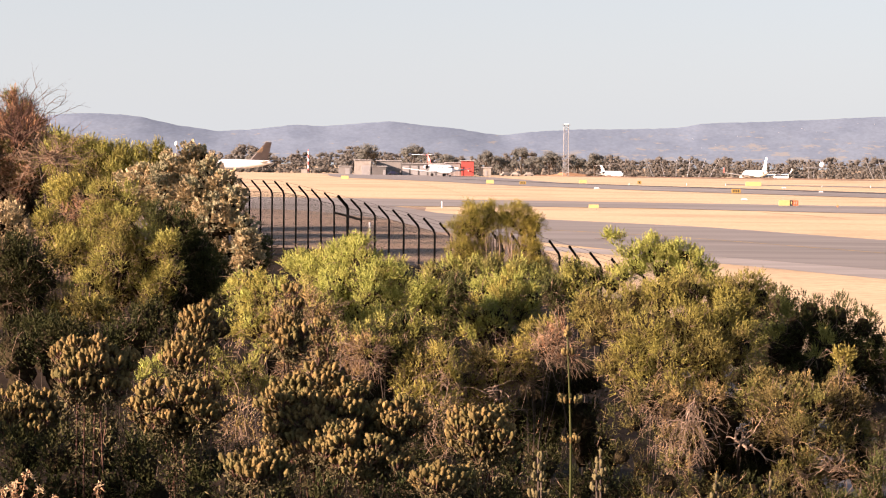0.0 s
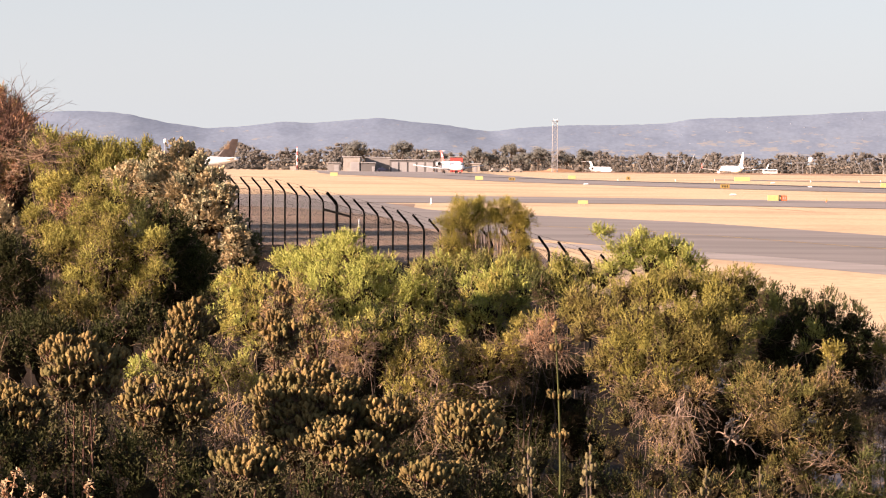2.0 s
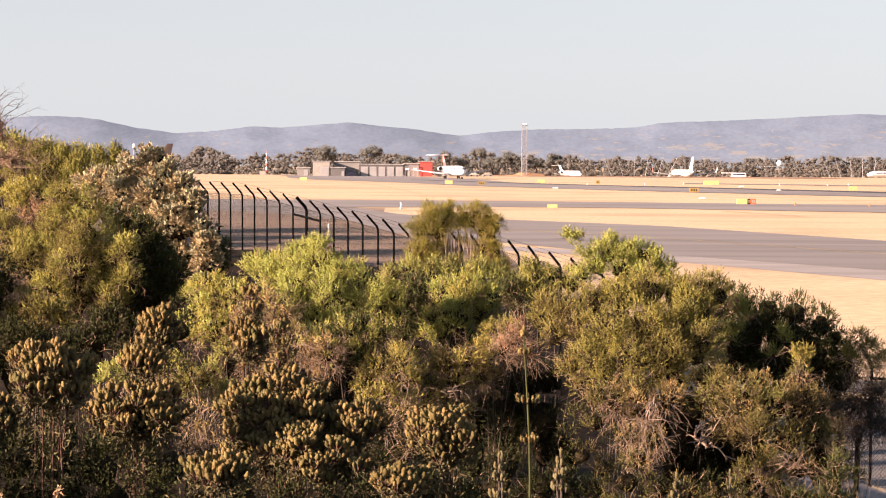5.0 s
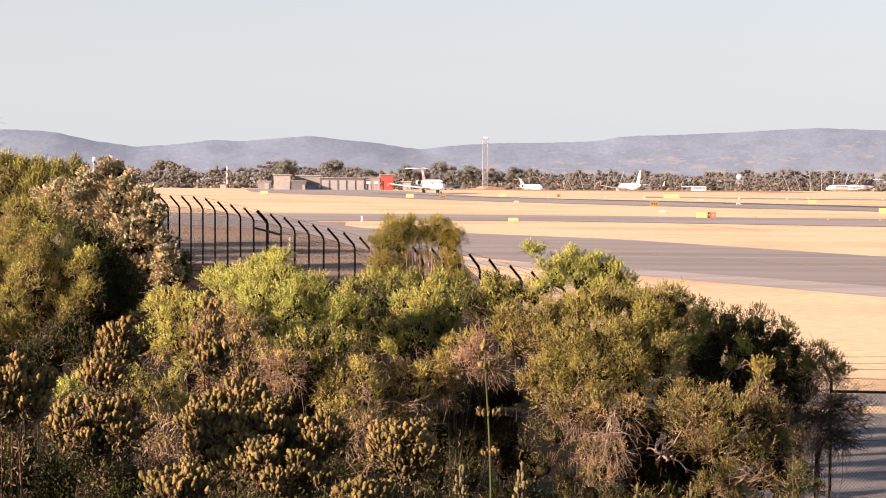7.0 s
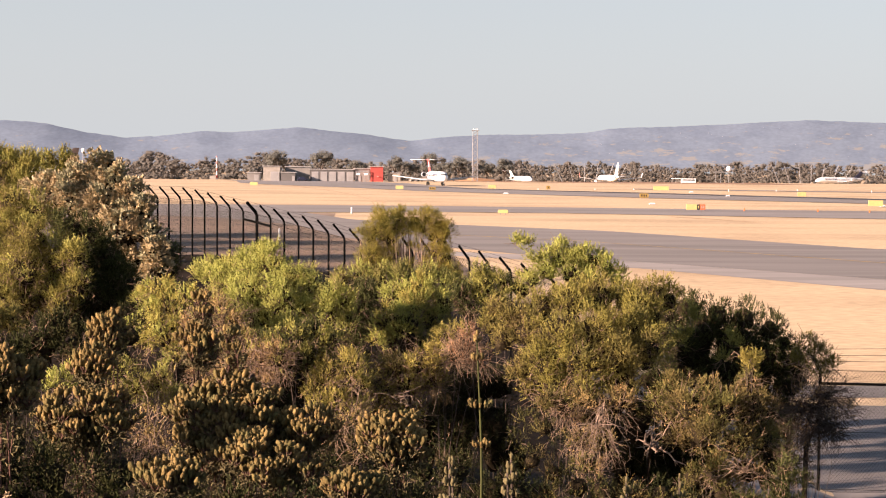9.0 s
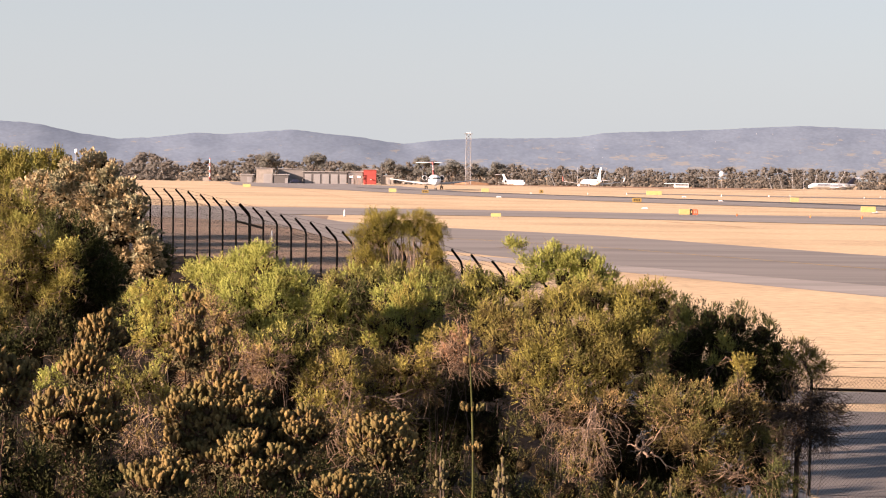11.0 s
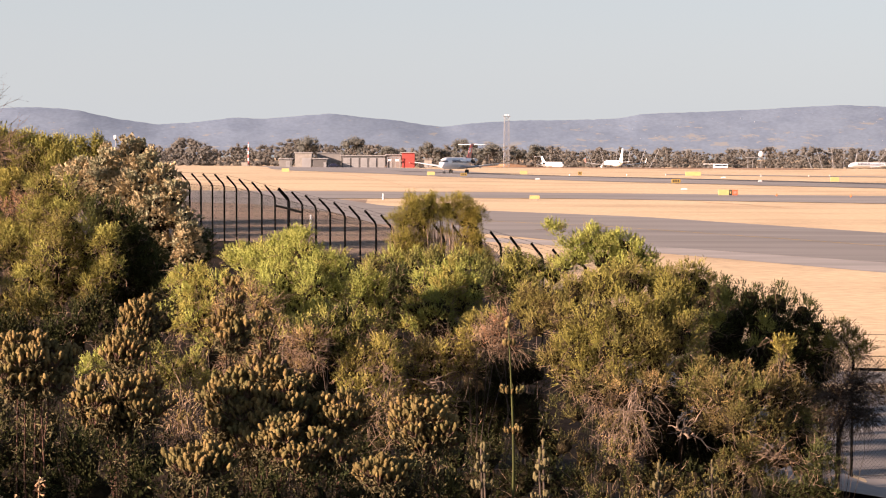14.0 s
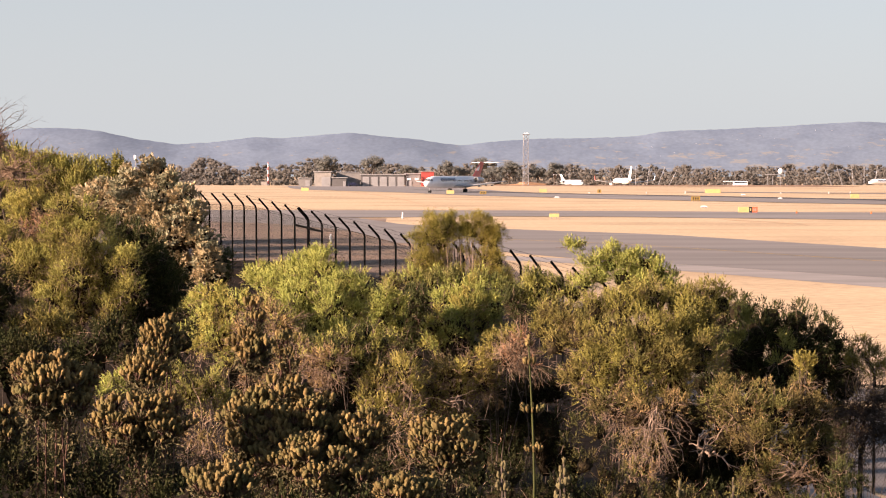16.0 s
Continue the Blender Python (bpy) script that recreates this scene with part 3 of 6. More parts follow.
def car(x, y, turn, body, label):
    c = thing("car", label, "car", (x, y, float(land(x, y)) + 0.09), turn, "vehicles by the station")
    bm = bmesh.new()
    prof = [(-2.2, 0.35), (-2.2, 0.95), (-1.5, 1.05), (-1.0, 1.65), (0.6, 1.68), (1.2, 1.1), (2.1, 0.95), (2.2, 0.35)]
    loft(bm, [[(x_, w * (0.9 if z > 1.2 else 1.0), z) for x_, z in prof] for w in (-0.88, 0.88)])
    part("body", bm, body, c)
    part("window", box(bmesh.new(), (-0.2, 0, 1.36), (1.7, 1.62, 0.42), 0.05), M["window"], c)
    for wx in (-1.35, 1.35):
        for wy in (-0.85, 0.85):
            part("wheel", tube(bmesh.new(), [(wx, wy - 0.1, 0.33), (wx, wy + 0.1, 0.33)], 0.33, 12), M["tyre"], c)


car(-21.5, 792, 10, M["dark_blue"], "dark parked utility vehicle by the garage")
for x, y, r in ((27, 815, 20), (31.5, 818, -10), (37, 812, 5)):
    car(x, y, r, M["concrete"], "pale parked car beside the apron")


def lattice_mast(x, y, h):
    t = thing("lattice_mast", "pale steel lattice mast with floodlights on top", "mast", (x, y, float(land(x, y))))
    w0, w1 = 1.9, 1.6
    n = 11
    def leg(i, k):
        w = w0 + (w1 - w0) * i / n
        return Vector((w * (1 if k in (0, 3) else -1) * 0.5 * 1.4, w * (1 if k in (0, 1) else -1) * 0.5, h * i / n))
    for k in range(4):
        part("leg", tube(bmesh.new(), [leg(0, k) - Vector((0, 0, 0.5)), leg(n, k)], 0.11, 5), M["galv"], t)
    for i in range(n):
        bm = bmesh.new()
        for k in range(4):
            tube(bm, [leg(i, k), leg(i + 1, (k + 1) % 4)], 0.09, 4)
            tube(bm, [leg(i, (k + 1) % 4), leg(i + 1, k)], 0.09, 4)
            tube(bm, [leg(i + 1, k), leg(i + 1, (k + 1) % 4)], 0.07, 4)
        part("brace", bm, M["galv"], t)
    part("platform", box(bmesh.new(), (0, 0, h + 0.1), (4.0, 2.2, 0.25), 0.02), M["galv"], t)
    for k in (-0.8, 0, 0.8):
        part("floodlight", box(bmesh.new(), (k, -0.6, h + 0.6), (0.5, 0.3, 0.6), 0.04), M["white"], t)


def banded_mast(x, y, h):
    t = thing("antenna_mast", "red and white banded antenna mast beside a white cabinet", "mast", (x, y, float(land(x, y))))
    n = 7
    for k in range(n):
        part("band", tube(bmesh.new(), [(0, 0, h * k / n), (0, 0, h * (k + 1) / n)], [0.52 - 0.03 * k, 0.49 - 0.03 * k], 8), M["red"] if k % 2 else M["white"], t)
    part("cap", tube(bmesh.new(), [(0, 0, h), (0, 0, h + 1.2)], [0.4, 0.1], 8), M["red"], t)
    part("cabinet", box(bmesh.new(), (-2.2, 0, 1.6), (3.6, 2.4, 3.6), 0.05), M["concrete"], t, "cream equipment cabinet")


lattice_mast(59.1, 905, 24.6)
banded_mast(-80, 1100, 14)


def water_tower(x, y, h):
    t = thing("water_tower", "small white water tank on a tall grey post", "tower", (x, y, float(land(x, y))))
    part("column", tube(bmesh.new(), [(0, 0, -0.3), (0, 0, h)], [0.35, 0.28], 10), M["galv"], t)
    part("tank", tube(bmesh.new(), [(0, 0, h), (0, 0, h + 0.6), (0, 0, h + 2.6), (0, 0, h + 3.0)], [0.6, 1.1, 1.1, 0.5], 14), M["white"], t, "white tank", True)


water_tower(-172, 1200, 17.0)


def leaning_poles(x, y, angles, gap, h, label):
    t = thing("antenna_array", label, "antenna", (x, y, float(land(x, y))))
    for k, a in enumerate(angles):
        px = (k - (len(angles) - 1) / 2) * gap
        part("pole", tube(bmesh.new(), [(px, 0, 0), (px + math.tan(radians(a)) * h, 0, h)], [0.22, 0.16], 5), M["galv"], t)
        part("footing", box(bmesh.new(), (px, 0, 0.3), (0.9, 0.9, 0.8), 0.03), M["concrete"], t)


leaning_poles(144, 1130, (-24, -16, 0, 8, 20, 27), 6.6, 12.5, "leaning grey steel poles of an antenna array")
leaning_poles(280, 1130, (-24, -18, -6, 0, 8, 18, 27), 6.4, 12.5, "leaning grey steel poles of an antenna array by the woods")


def radome(x, y):
    t = thing("radome", "white radar dome on a steel stand", "radar", (x, y, float(land(x, y))))
    bm = bmesh.new()
    bmesh.ops.create_uvsphere(bm, u_segments=16, v_segments=10, radius=1.7, matrix=Matrix.Translation((2.5, 0, 9.6)))
    part("dome", bm, M["white"], t, smooth=True)
    part("platform", box(bmesh.new(), (-1.5, 0, 7.6), (10, 3, 0.5), 0.05), M["galv"], t)
    for dx in (-5.5, -2.5, 2.5):
        part("leg", tube(bmesh.new(), [(dx, 0, 0), (dx, 0, 7.5)], 0.14, 6), M["galv"], t)


radome(224.5, 1120)


def bus(x, y):
    t = thing("apron_bus", "white apron bus parked before the woods", "bus", (x, y, float(land(x, y)) + 0.06))
    part("body", box(bmesh.new(), (2.2, 0, 2.3), (8.5, 2.5, 2.6), 0.15), M["white"], t)
    part("canopy", box(bmesh.new(), (-4.5, 0, 3.5), (7, 2.5, 0.4), 0.05), M["white"], t)
    part("window", box(bmesh.new(), (2.2, -1.26, 2.7), (7.6, 0.06, 0.8), 0.02), M["window"], t)
    for dx in (-0.6, 4.8):
        for s in (-1, 1):
            part("wheel", tube(bmesh.new(), [(dx, s * 1.1 - 0.15, 0.5), (dx, s * 1.1 + 0.15, 0.5)], 0.5, 12), M["tyre"], t)
    for dx in (-7.6, -5.4, -2.6):
        part("post", tube(bmesh.new(), [(dx, 0, 0), (dx, 0, 3.4)], 0.12, 6), M["galv"], t)


bus(198.5, 1110)


def dirt_mound(x, y, w, h, seed):
    rng = np.random.default_rng(seed)
    bm = bmesh.new()
    bmesh.ops.create_icosphere(bm, subdivisions=4, radius=1, matrix=Matrix.Diagonal((w, w * 0.4, h, 1)))
    for v in bm.verts:
        v.co *= 1 + 0.25 * noise.noise(v.co * (3.0 / w) + Vector((seed, 0, 0)))
    ob = link("dirt_mound", bm, M["earth"], smooth=True)
    ob.location = (x, y, float(land(x, y)) - 0.3)
    tagged(ob, "rough heap of reddish earth on the far grass", "mound", "", "stuff")


for k, (x, y, w, h) in enumerate([(66, 985, 12, 2.9), (52, 990, 8, 1.7), (84, 990, 14, 1.3), (108, 1000, 10, 0.9)]):
    dirt_mound(x, y, w, h, 3 + k)


# ---------------------------------------------------------------- signs and markers on the field
def field_sign(x, y, panels, h, label, turn=0, group="taxiway signs"):
    """panels: (width, material, bars) from one end to the other."""
    t = thing("taxiway_sign", label, "sign", (x, y, float(land(x, y))), turn, group)
    total = sum(p[0] for p in panels)
    cx = -total / 2
    for w, m, bars in panels:
        p = part("panel", box(bmesh.new(), (cx + w / 2, 0, 0.22 + h / 2), (w - 0.02, 0.22, h), 0.03), m, t)
        for k in range(bars):
            bw = w / (bars + 1)
            part("bar", box(bmesh.new(), (cx + bw * (k + 1), -0.118, 0.22 + h / 2), (bw * 0.55, 0.012, h * 0.5)), M["sign_yellow"] if m is M["sign_black"] else M["concrete"] if m is M["sign_red"] else M["sign_black"] if m is not M["sign_ochre"] else M["tyre"], p)
        for s in (0.25, 0.75):
            part("leg", box(bmesh.new(), (cx + w * s, 0, 0.1), (0.07, 0.1, 0.34)), M["galv"], t)
        cx += w


Y, O, R_, K = M["sign_yellow"], M["sign_ochre"], M["sign_red"], M["sign_black"]
field_sign(20.8, 258, [(1.4, Y, 0)], 0.48, "yellow taxiway sign on two short legs in dry grass")
field_sign(53.0, 286.5, [(1.7, Y, 0), (0.45, K, 1), (0.85, R_, 2)], 0.85, "yellow, black and red taxiway sign beside the taxiway")
field_sign(59.9, 382, [(1.9, O, 3)], 0.85, "weathered ochre back of a taxiway sign")
field_sign(12.0, 483, [(2.0, Y, 0)], 0.95, "yellow taxiway sign by the runway")
field_sign(20.1, 474, [(1.7, O, 3)], 0.75, "weathered ochre taxiway sign by the runway")
field_sign(38.8, 520, [(2.1, Y, 0)], 1.0, "yellow taxiway sign by the apron")
field_sign(53.5, 510, [(1.1, O, 1)], 0.9, "small ochre taxiway sign by the apron")
field_sign(98.6, 406, [(1.9, Y, 0)], 1.0, "yellow taxiway sign beyond the runway")
field_sign(90.7, 320, [(2.6, Y, 0)], 1.0, "yellow taxiway sign in dry grass")
field_sign(83, 500, [(3.0, Y, 0), (1.2, Y, 0)], 1.1, "long yellow taxiway sign beyond the runway")
field_sign(-30.0, 566, [(2.3, Y, 0)], 1.0, "yellow taxiway sign before the fire station")


def marker(x, y, h, r, material, label, group):
    t = thing("marker", label, "marker", (x, y, float(land(x, y))), 0, group)
    part("post", tube(bmesh.new(), [(0, 0, -0.1), (0, 0, h)], [r, r * 0.8], 8), material, t)
    part("cap", tube(bmesh.new(), [(0, 0, h), (0, 0, h + 0.06)], [r * 0.9, r * 0.3], 8), material, t)
    part("collar", tube(bmesh.new(), [(0, 0, 0), (0, 0, 0.06)], r * 1.8, 8), M["concrete"], t)


marker(-0.2, 257.5, 0.85, 0.11, M["white"], "white marker post in the grass tongue between taxiways", "white marker posts")
marker(-6.3, 160, 1.0, 0.1, M["white"], "white marker post behind the fence", "white marker posts")
for x, y in ((60.9, 288), (71.5, 284), (79, 282)):
    marker(x, y, 0.4, 0.12, M["orange"], "low orange taxiway edge light", "edge lights")
for k, x in enumerate((49.5, 66, 78, 101, 116, 124, 140, 147)):
    marker(x, 498 + 9 * (k % 3), 0.5, 0.10, M["white"], "small white edge light on the far grass", "far edge lights")


def cone(x, y, w, h):
    t = thing("runway_marker", "low white gable marker on dry grass", "marker", (x, y, float(land(x, y))), 0, "gable markers")
    bm = bmesh.new()
    loft(bm, [[(dx, -0.4, 0.12), (dx, 0.4, 0.12), (dx * 0.7, 0, h)] for dx in (-w / 2, w / 2)])
    part("gable", bm, M["white"], t)
    part("base", box(bmesh.new(), (0, 0, 0.06), (w * 0.9, 0.9, 0.14), 0.02), M["concrete"], t)


for x, y, w in ((53.2, 330, 1.5), (34.8, 424, 1.6), (85, 466, 1.5), (92.5, 322, 1.3), (83, 410, 1.2)):
    cone(x, y, w * 0.75, 0.34)


# ---------------------------------------------------------------- aircraft: nose along +X, on the ground at z = 0
def ring(x, r, zc, squash=1.0, n=20):
    return [(x, r * math.cos(2 * math.pi * k / n), zc + r * squash * math.sin(2 * math.pi * k / n)) for k in range(n)]


def foil(pts):
    """A wing, fin or tailplane: (leading edge point, chord, thickness, kind of upright) sections."""
    rings = []
    for (x, y, z), chord, th, up in pts:
        prof = [(0, 0), (0.08, 0.5), (0.3, 0.6), (0.7, 0.35), (1, 0.03), (0.7, -0.25), (0.3, -0.4), (0.08, -0.35)]
        rings.append([(x - a * chord, y + (b * th if up else 0), z + (0 if up else b * th)) for a, b in prof])
    return loft(bmesh.new(), rings)


def jet(name, label, L, r, span, ttail, fin_top, tail, wing_engines, winglets=False, belly=1.5, accent=None, bars=True):
    t = thing(name, label, "aeroplane")
    zc = belly + r
    a, b = L * 0.48, -L * 0.52
    s = L / 38
    rings = [ring(a, 0.1, zc - r * .35), ring(a - .5 * s, r * .42, zc - r * .3), ring(a - 1.4 * s, r * .68, zc - r * .17), ring(a - 3 * s, r * .9, zc - r * .04), ring(a - 5 * s, r, zc),
             ring(b + 12 * s, r, zc), ring(b + 8 * s, r * .86, zc + r * .1), ring(b + 4 * s, r * .6, zc + r * .28), ring(b + 1.2 * s, r * .3, zc + r * .42), ring(b, r * .1, zc + r * .45)]
    body = part("fuselage", loft(bmesh.new(), rings), M["white"], t, smooth=True)
    bm = bmesh.new()
    for back, off, yaw in ((1.0, 0, 0), (1.1, .2, 14), (1.1, -.2, -14), (1.45, .4, 32), (1.45, -.4, -32), (2.0, .58, 55), (2.0, -.58, -55)):
        box(bm, (a - back * s, off * r, zc + r * .35), (.5 * s, r * .2, r * .22), 0.03, pose(0, 0, 0, 0, 30, 0) @ pose(0, 0, 0, 0, 0, yaw))
    part("cockpit_window", bm, M["glass"], body)
    for side in (-1, 1):
        bm = bmesh.new()
        for k in range(26):
            box(bm, (a - 6.5 * s - k * s * .78, side * r * .985, zc + r * .22), (.25, .05, .36))
        tagged(part("cabin_window", bm, M["glass"], body), kind="stuff")
        if bars:
            bm = bmesh.new()
            for k in range(9):
                box(bm, (a - 7.0 * s - k * 1.05 * s, side * r * .91, zc + r * .48), (.72 * s, .1, r * .32), 0, pose(0, 0, 0, side * 22, 0, 0))
            tagged(part("lettering", bm, M["letter"], body, "dull blue lettering blocks"), kind="stuff")
        half = span / 2
        root, tip = (L * .06 if not wing_engines else L * .1), -L * .09
        zt = zc - r * .62 + half * .09
        w = part("wing", foil([((root + 1, 0, zc - r * .7), L * .19, .9 * s, 0), ((root - half * .16, side * half * .33, zc - r * .62), L * .125, .6 * s, 0), ((tip, side * half, zt), L * .045, .22 * s, 0)]), M["wing_grey"], t, "grey metal wing", True)
        part("flap_fairing", tube(bmesh.new(), [(root - L * .13, side * half * .45, zc - r * .75), (root - L * .2, side * half * .45, zc - r * .65)], [.2 * s, .05], 8), M["white"], w)
        if winglets:
            part("winglet", foil([((tip + .3, side * half, zt), L * .045, .2, 1), ((tip - 1.4, side * (half + .5), zt + 2.5), L * .02, .1, 1)]), M["red"] if side > 0 else M["white"], w)
        er = r * (.62 if wing_engines else .48)
        if wing_engines:
            ec, ex = (side * span * .165, zc - r * .95), L * .1
        else:
            ec, ex = (side * (r + er * 1.25), zc + r * .38), b + 11.2 * s
        n = bmesh.new()
        ln = 4.4 * s
        loft(n, [[(x, ec[0] + rr * math.cos(q * .3927), ec[1] + rr * math.sin(q * .3927)) for q in range(16)] for x, rr in
                 ((ex - .7 * s, er * .3), (ex - .5 * s, er * .78), (ex, er * .92), (ex - .15 * s, er), (ex - 2 * s, er * 1.06), (ex - ln * .85, er * .8), (ex - ln, er * .55))], True)
        e = part("engine", n, M["white"] if wing_engines else M["wing_grey"], t, "grey engine nacelle", True)
        part("intake", tube(bmesh.new(), [(ex - .62 * s, ec[0], ec[1]), (ex - .34 * s, ec[0], ec[1])], er * .8, 16), M["tyre"], e, "dark engine intake")
        part("pylon", box(bmesh.new(), (ex - ln * .5, ec[0] * (.78 if not wing_engines else 1), ec[1] + (er * 1.0 if wing_engines else 0)), (ln * .55, er * 1.3 if not wing_engines else .3, .3 if not wing_engines else er), .03), M["wing_grey"], e)
        zf = fin_top - .25 if ttail else zc + r * .45
        hb = span * (.19 if ttail else .2)
        xl = (b - .2 * s if ttail else b + 4.6 * s)
        tp = part("tailplane", foil([((xl + 1.2, 0, zf), L * .085, .35 * s, 0), ((xl - hb * .42, side * hb, zf + (0 if ttail else hb * .09)), L * .035, .14 * s, 0)]), M["white"], t, smooth=True)
        g = part("main_gear", tube(bmesh.new(), [(-L * .055, side * r * 1.45, zc - r * .6), (-L * .055, side * r * 1.45, .55 * s)], .14 * s, 8), M["galv"], t)
        for d in (-.32, .32):
            part("wheel", tube(bmesh.new(), [(-L * .055, side * r * 1.45 + d * s - .15, .55 * s), (-L * .055, side * r * 1.45 + d * s + .15, .55 * s)], .55 * s, 14), M["tyre"], g)
    zroot = zc + r * .7
    fin = part("tail_fin", foil([((b + 8.2 * s, 0, zroot), L * (.14 if ttail else .17), .5 * s, 1), ((b + (2.6 if ttail else 2.4) * s, 0, fin_top), L * (.075 if ttail else .055), .25 * s, 1)]), tail, t, "coloured tail fin")
    if accent:
        for side in (-1, 1):
            part("tail_emblem", foil([((b + 5.6 * s, side * .2 * s, zroot + (fin_top - zroot) * .45), L * .05, .2 * s, 1), ((b + 3.6 * s, side * .12 * s, zroot + (fin_top - zroot) * .75), L * .03, .12 * s, 1)]), accent, fin, "plain emblem shape")
    g = part("nose_gear", tube(bmesh.new(), [(L * .405, 0, zc - r * .8), (L * .405, 0, .4 * s)], .1 * s, 8), M["galv"], t)
    for d in (-.25, .25):
        part("wheel", tube(bmesh.new(), [(L * .405, d * s - .1, .36 * s), (L * .405, d * s + .1, .36 * s)], .36 * s, 14), M["tyre"], g)
    return t


taxiing_jet = jet("airliner", "white T-tailed airliner with a red fin taxiing on the apron", 37.8, 1.72, 28.4, True, 8.9, M["red"], False, accent=M["white"], belly=1.25)
white_jet = jet("airliner", "plain white twin-engined airliner with winglets taxiing away", 39.5, 1.9, 37.5, False, 12.5, M["white"], True, True, 1.6, bars=False)
brown_jet = jet("airliner", "white wide-bodied airliner with a brown and gold fin", 59, 2.82, 60, False, 17.2, M["brown_tail"], True, False, 2.2, M["gold"], bars=False)
parked_jet = jet("airliner", "white parked T-tailed airliner with a dark fin", 34, 1.7, 27, True, 8.6, M["dark_blue"], False, bars=True)
parked_jet.matrix_basis = pose(297, 1130, float(land(297, 1130)), 0, 0, 197)
small_jet = jet("business_jet", "small white T-tailed jet parked behind an earth heap", 23, 1.5, 19, True, 7.6, M["white"], False, bars=False)
small_jet.matrix_basis = pose(95.5, 1060, float(land(95, 1060)), 0, 0, -61)


# ---------------------------------------------------------------- perimeter fence
def perimeter_fence():
    """Black chain-link security fence with cranked arms and barbed wire, along the foot of the mound."""
    runs = [((-10.0, 68.2), (-3.16, 56.15), 15), ((-3.16, 56.15), (-0.08, 49.36), 7), ((-0.08, 49.36), (3.07, 45.1), 7), ((3.07, 45.1), (8.9, 35.0), 13), ((8.9, 35.0), (23.9, 34.2), 5)]
    t = thing("security_fence", "black chain-link security fence with cranked barbed-wire arms", "fence")
    H = 2.2
    posts, outs, first = [], [], True
    for a, b, n in runs:
        a, b = np.array(a), np.array(b)
        d = (b - a) / np.linalg.norm(b - a)
        out = np.array([d[1], -d[0]]) if d[1] < 0 and abs(d[1]) > 0.3 else np.array([0.25, -0.97])
        if out[0] > 0 and abs(d[1]) > 0.3:
            out = -out
        for i in range(0 if first else 1, n + 1):
            posts.append(a + (b - a) * i / n - out * (0.32 if len(posts) < 38 else 0.0)), outs.append(out)
        first = False
    tops, bends, feet = [], [], []
    for k, (p, o) in enumerate(zip(posts, outs)):
        z = float(land(*p))
        near = k > 42
        lift = 0.2 if k > 35 else 0.3 * min(1, max(0, (k - 24) / 3))
        corner = k == 15
        r = 0.046 if corner else 0.029
        arm = 0.44 if near else 0.34
        jig = math.sin(k * 12.9) * 0.02
        foot, bend = Vector((*p, z - 0.3)), Vector((p[0] + jig * 0.3, p[1], z + H + lift))
        top = bend + Vector((o[0] * arm, o[1] * arm, arm * 1.05 + jig * 0.5))
        tops.append(np.array(top)), bends.append(np.array(bend)), feet.append(np.array((*p, z)))
        post = part("post", tube(bmesh.new(), [foot, bend - Vector((0, 0, 0.06)), bend + (top - bend) * 0.12], r, 8), M["black_steel"], t)
        part("arm", tube(bmesh.new(), [bend + (top - bend) * 0.08, top], [r * 1.15, r * 1.05], 8), M["black_steel"], post)
    for k in range(len(posts) - 1):
        a, b, c, d = feet[k], feet[k + 1], bends[k], bends[k + 1]
        L = np.linalg.norm(b - a)
        pitch = 0.072
        n = int((L + H) / pitch)
        u = np.arange(n) * pitch
        P, Q = [], []
        for sign in (1, -1):
            s0 = u - H
            lo, hi = np.clip(s0, 0, L), np.clip(s0 + H, 0, L)
            z0, z1 = (lo - s0), (hi - s0)
            keep = hi - lo > 0.02
            lo, hi, z0, z1 = lo[keep], hi[keep], z0[keep], z1[keep]
            if sign < 0:
                lo, hi = L - lo, L - hi
            for arr, s, z in ((P, lo, z0), (Q, hi, z1)):
                w, v = (s / L)[:, None], (z / H)[:, None]
                arr.append((a * (1 - w) + b * w) * (1 - v) + (c * (1 - w) + d * w) * v)
        V, F = rods(np.concatenate(P), np.concatenate(Q), 0.003, 0.003)
        quads("chain_link", V, F, M["wire"], t)
        if k > 41:
            part("rail", tube(bmesh.new(), [a + (c - a) * 0.885, b + (d - b) * 0.885], 0.028, 8), M["black_steel"], t)
        if k in (14, 15):
            part("brace", tube(bmesh.new(), [a + (c - a) * 0.88, b + (d - b) * 0.88], 0.036, 8), M["black_steel"], t)

    B, T, Ft = np.array(bends), np.array(tops), np.array(feet)
    for s in (0.3, 0.62, 0.95):
        part("barbed_wire", tube(bmesh.new(), [tuple(p) for p in B + (T - B) * s + [0, 0, 0.045]], 0.004, 3), M["wire"], t)
    for k in range(16, 42):
        a, b = B[k], B[k + 1]
        part("sagging_wire", tube(bmesh.new(), [tuple(a * (1 - u) + b * u - [0, 0, 0.03 + 0.16 * min(1, 5 * u, 5 * (1 - u))]) for u in (0.04, 0.1, 0.2, 0.5, 0.8, 0.9, 0.96)], 0.005, 3), M["wire"], t)
    for v in (0.99, 0.5, 0.04):
        part("line_wire", tube(bmesh.new(), [tuple(p) for p in Ft + (B - Ft) * v], 0.005, 3), M["wire"], t)


perimeter_fence()


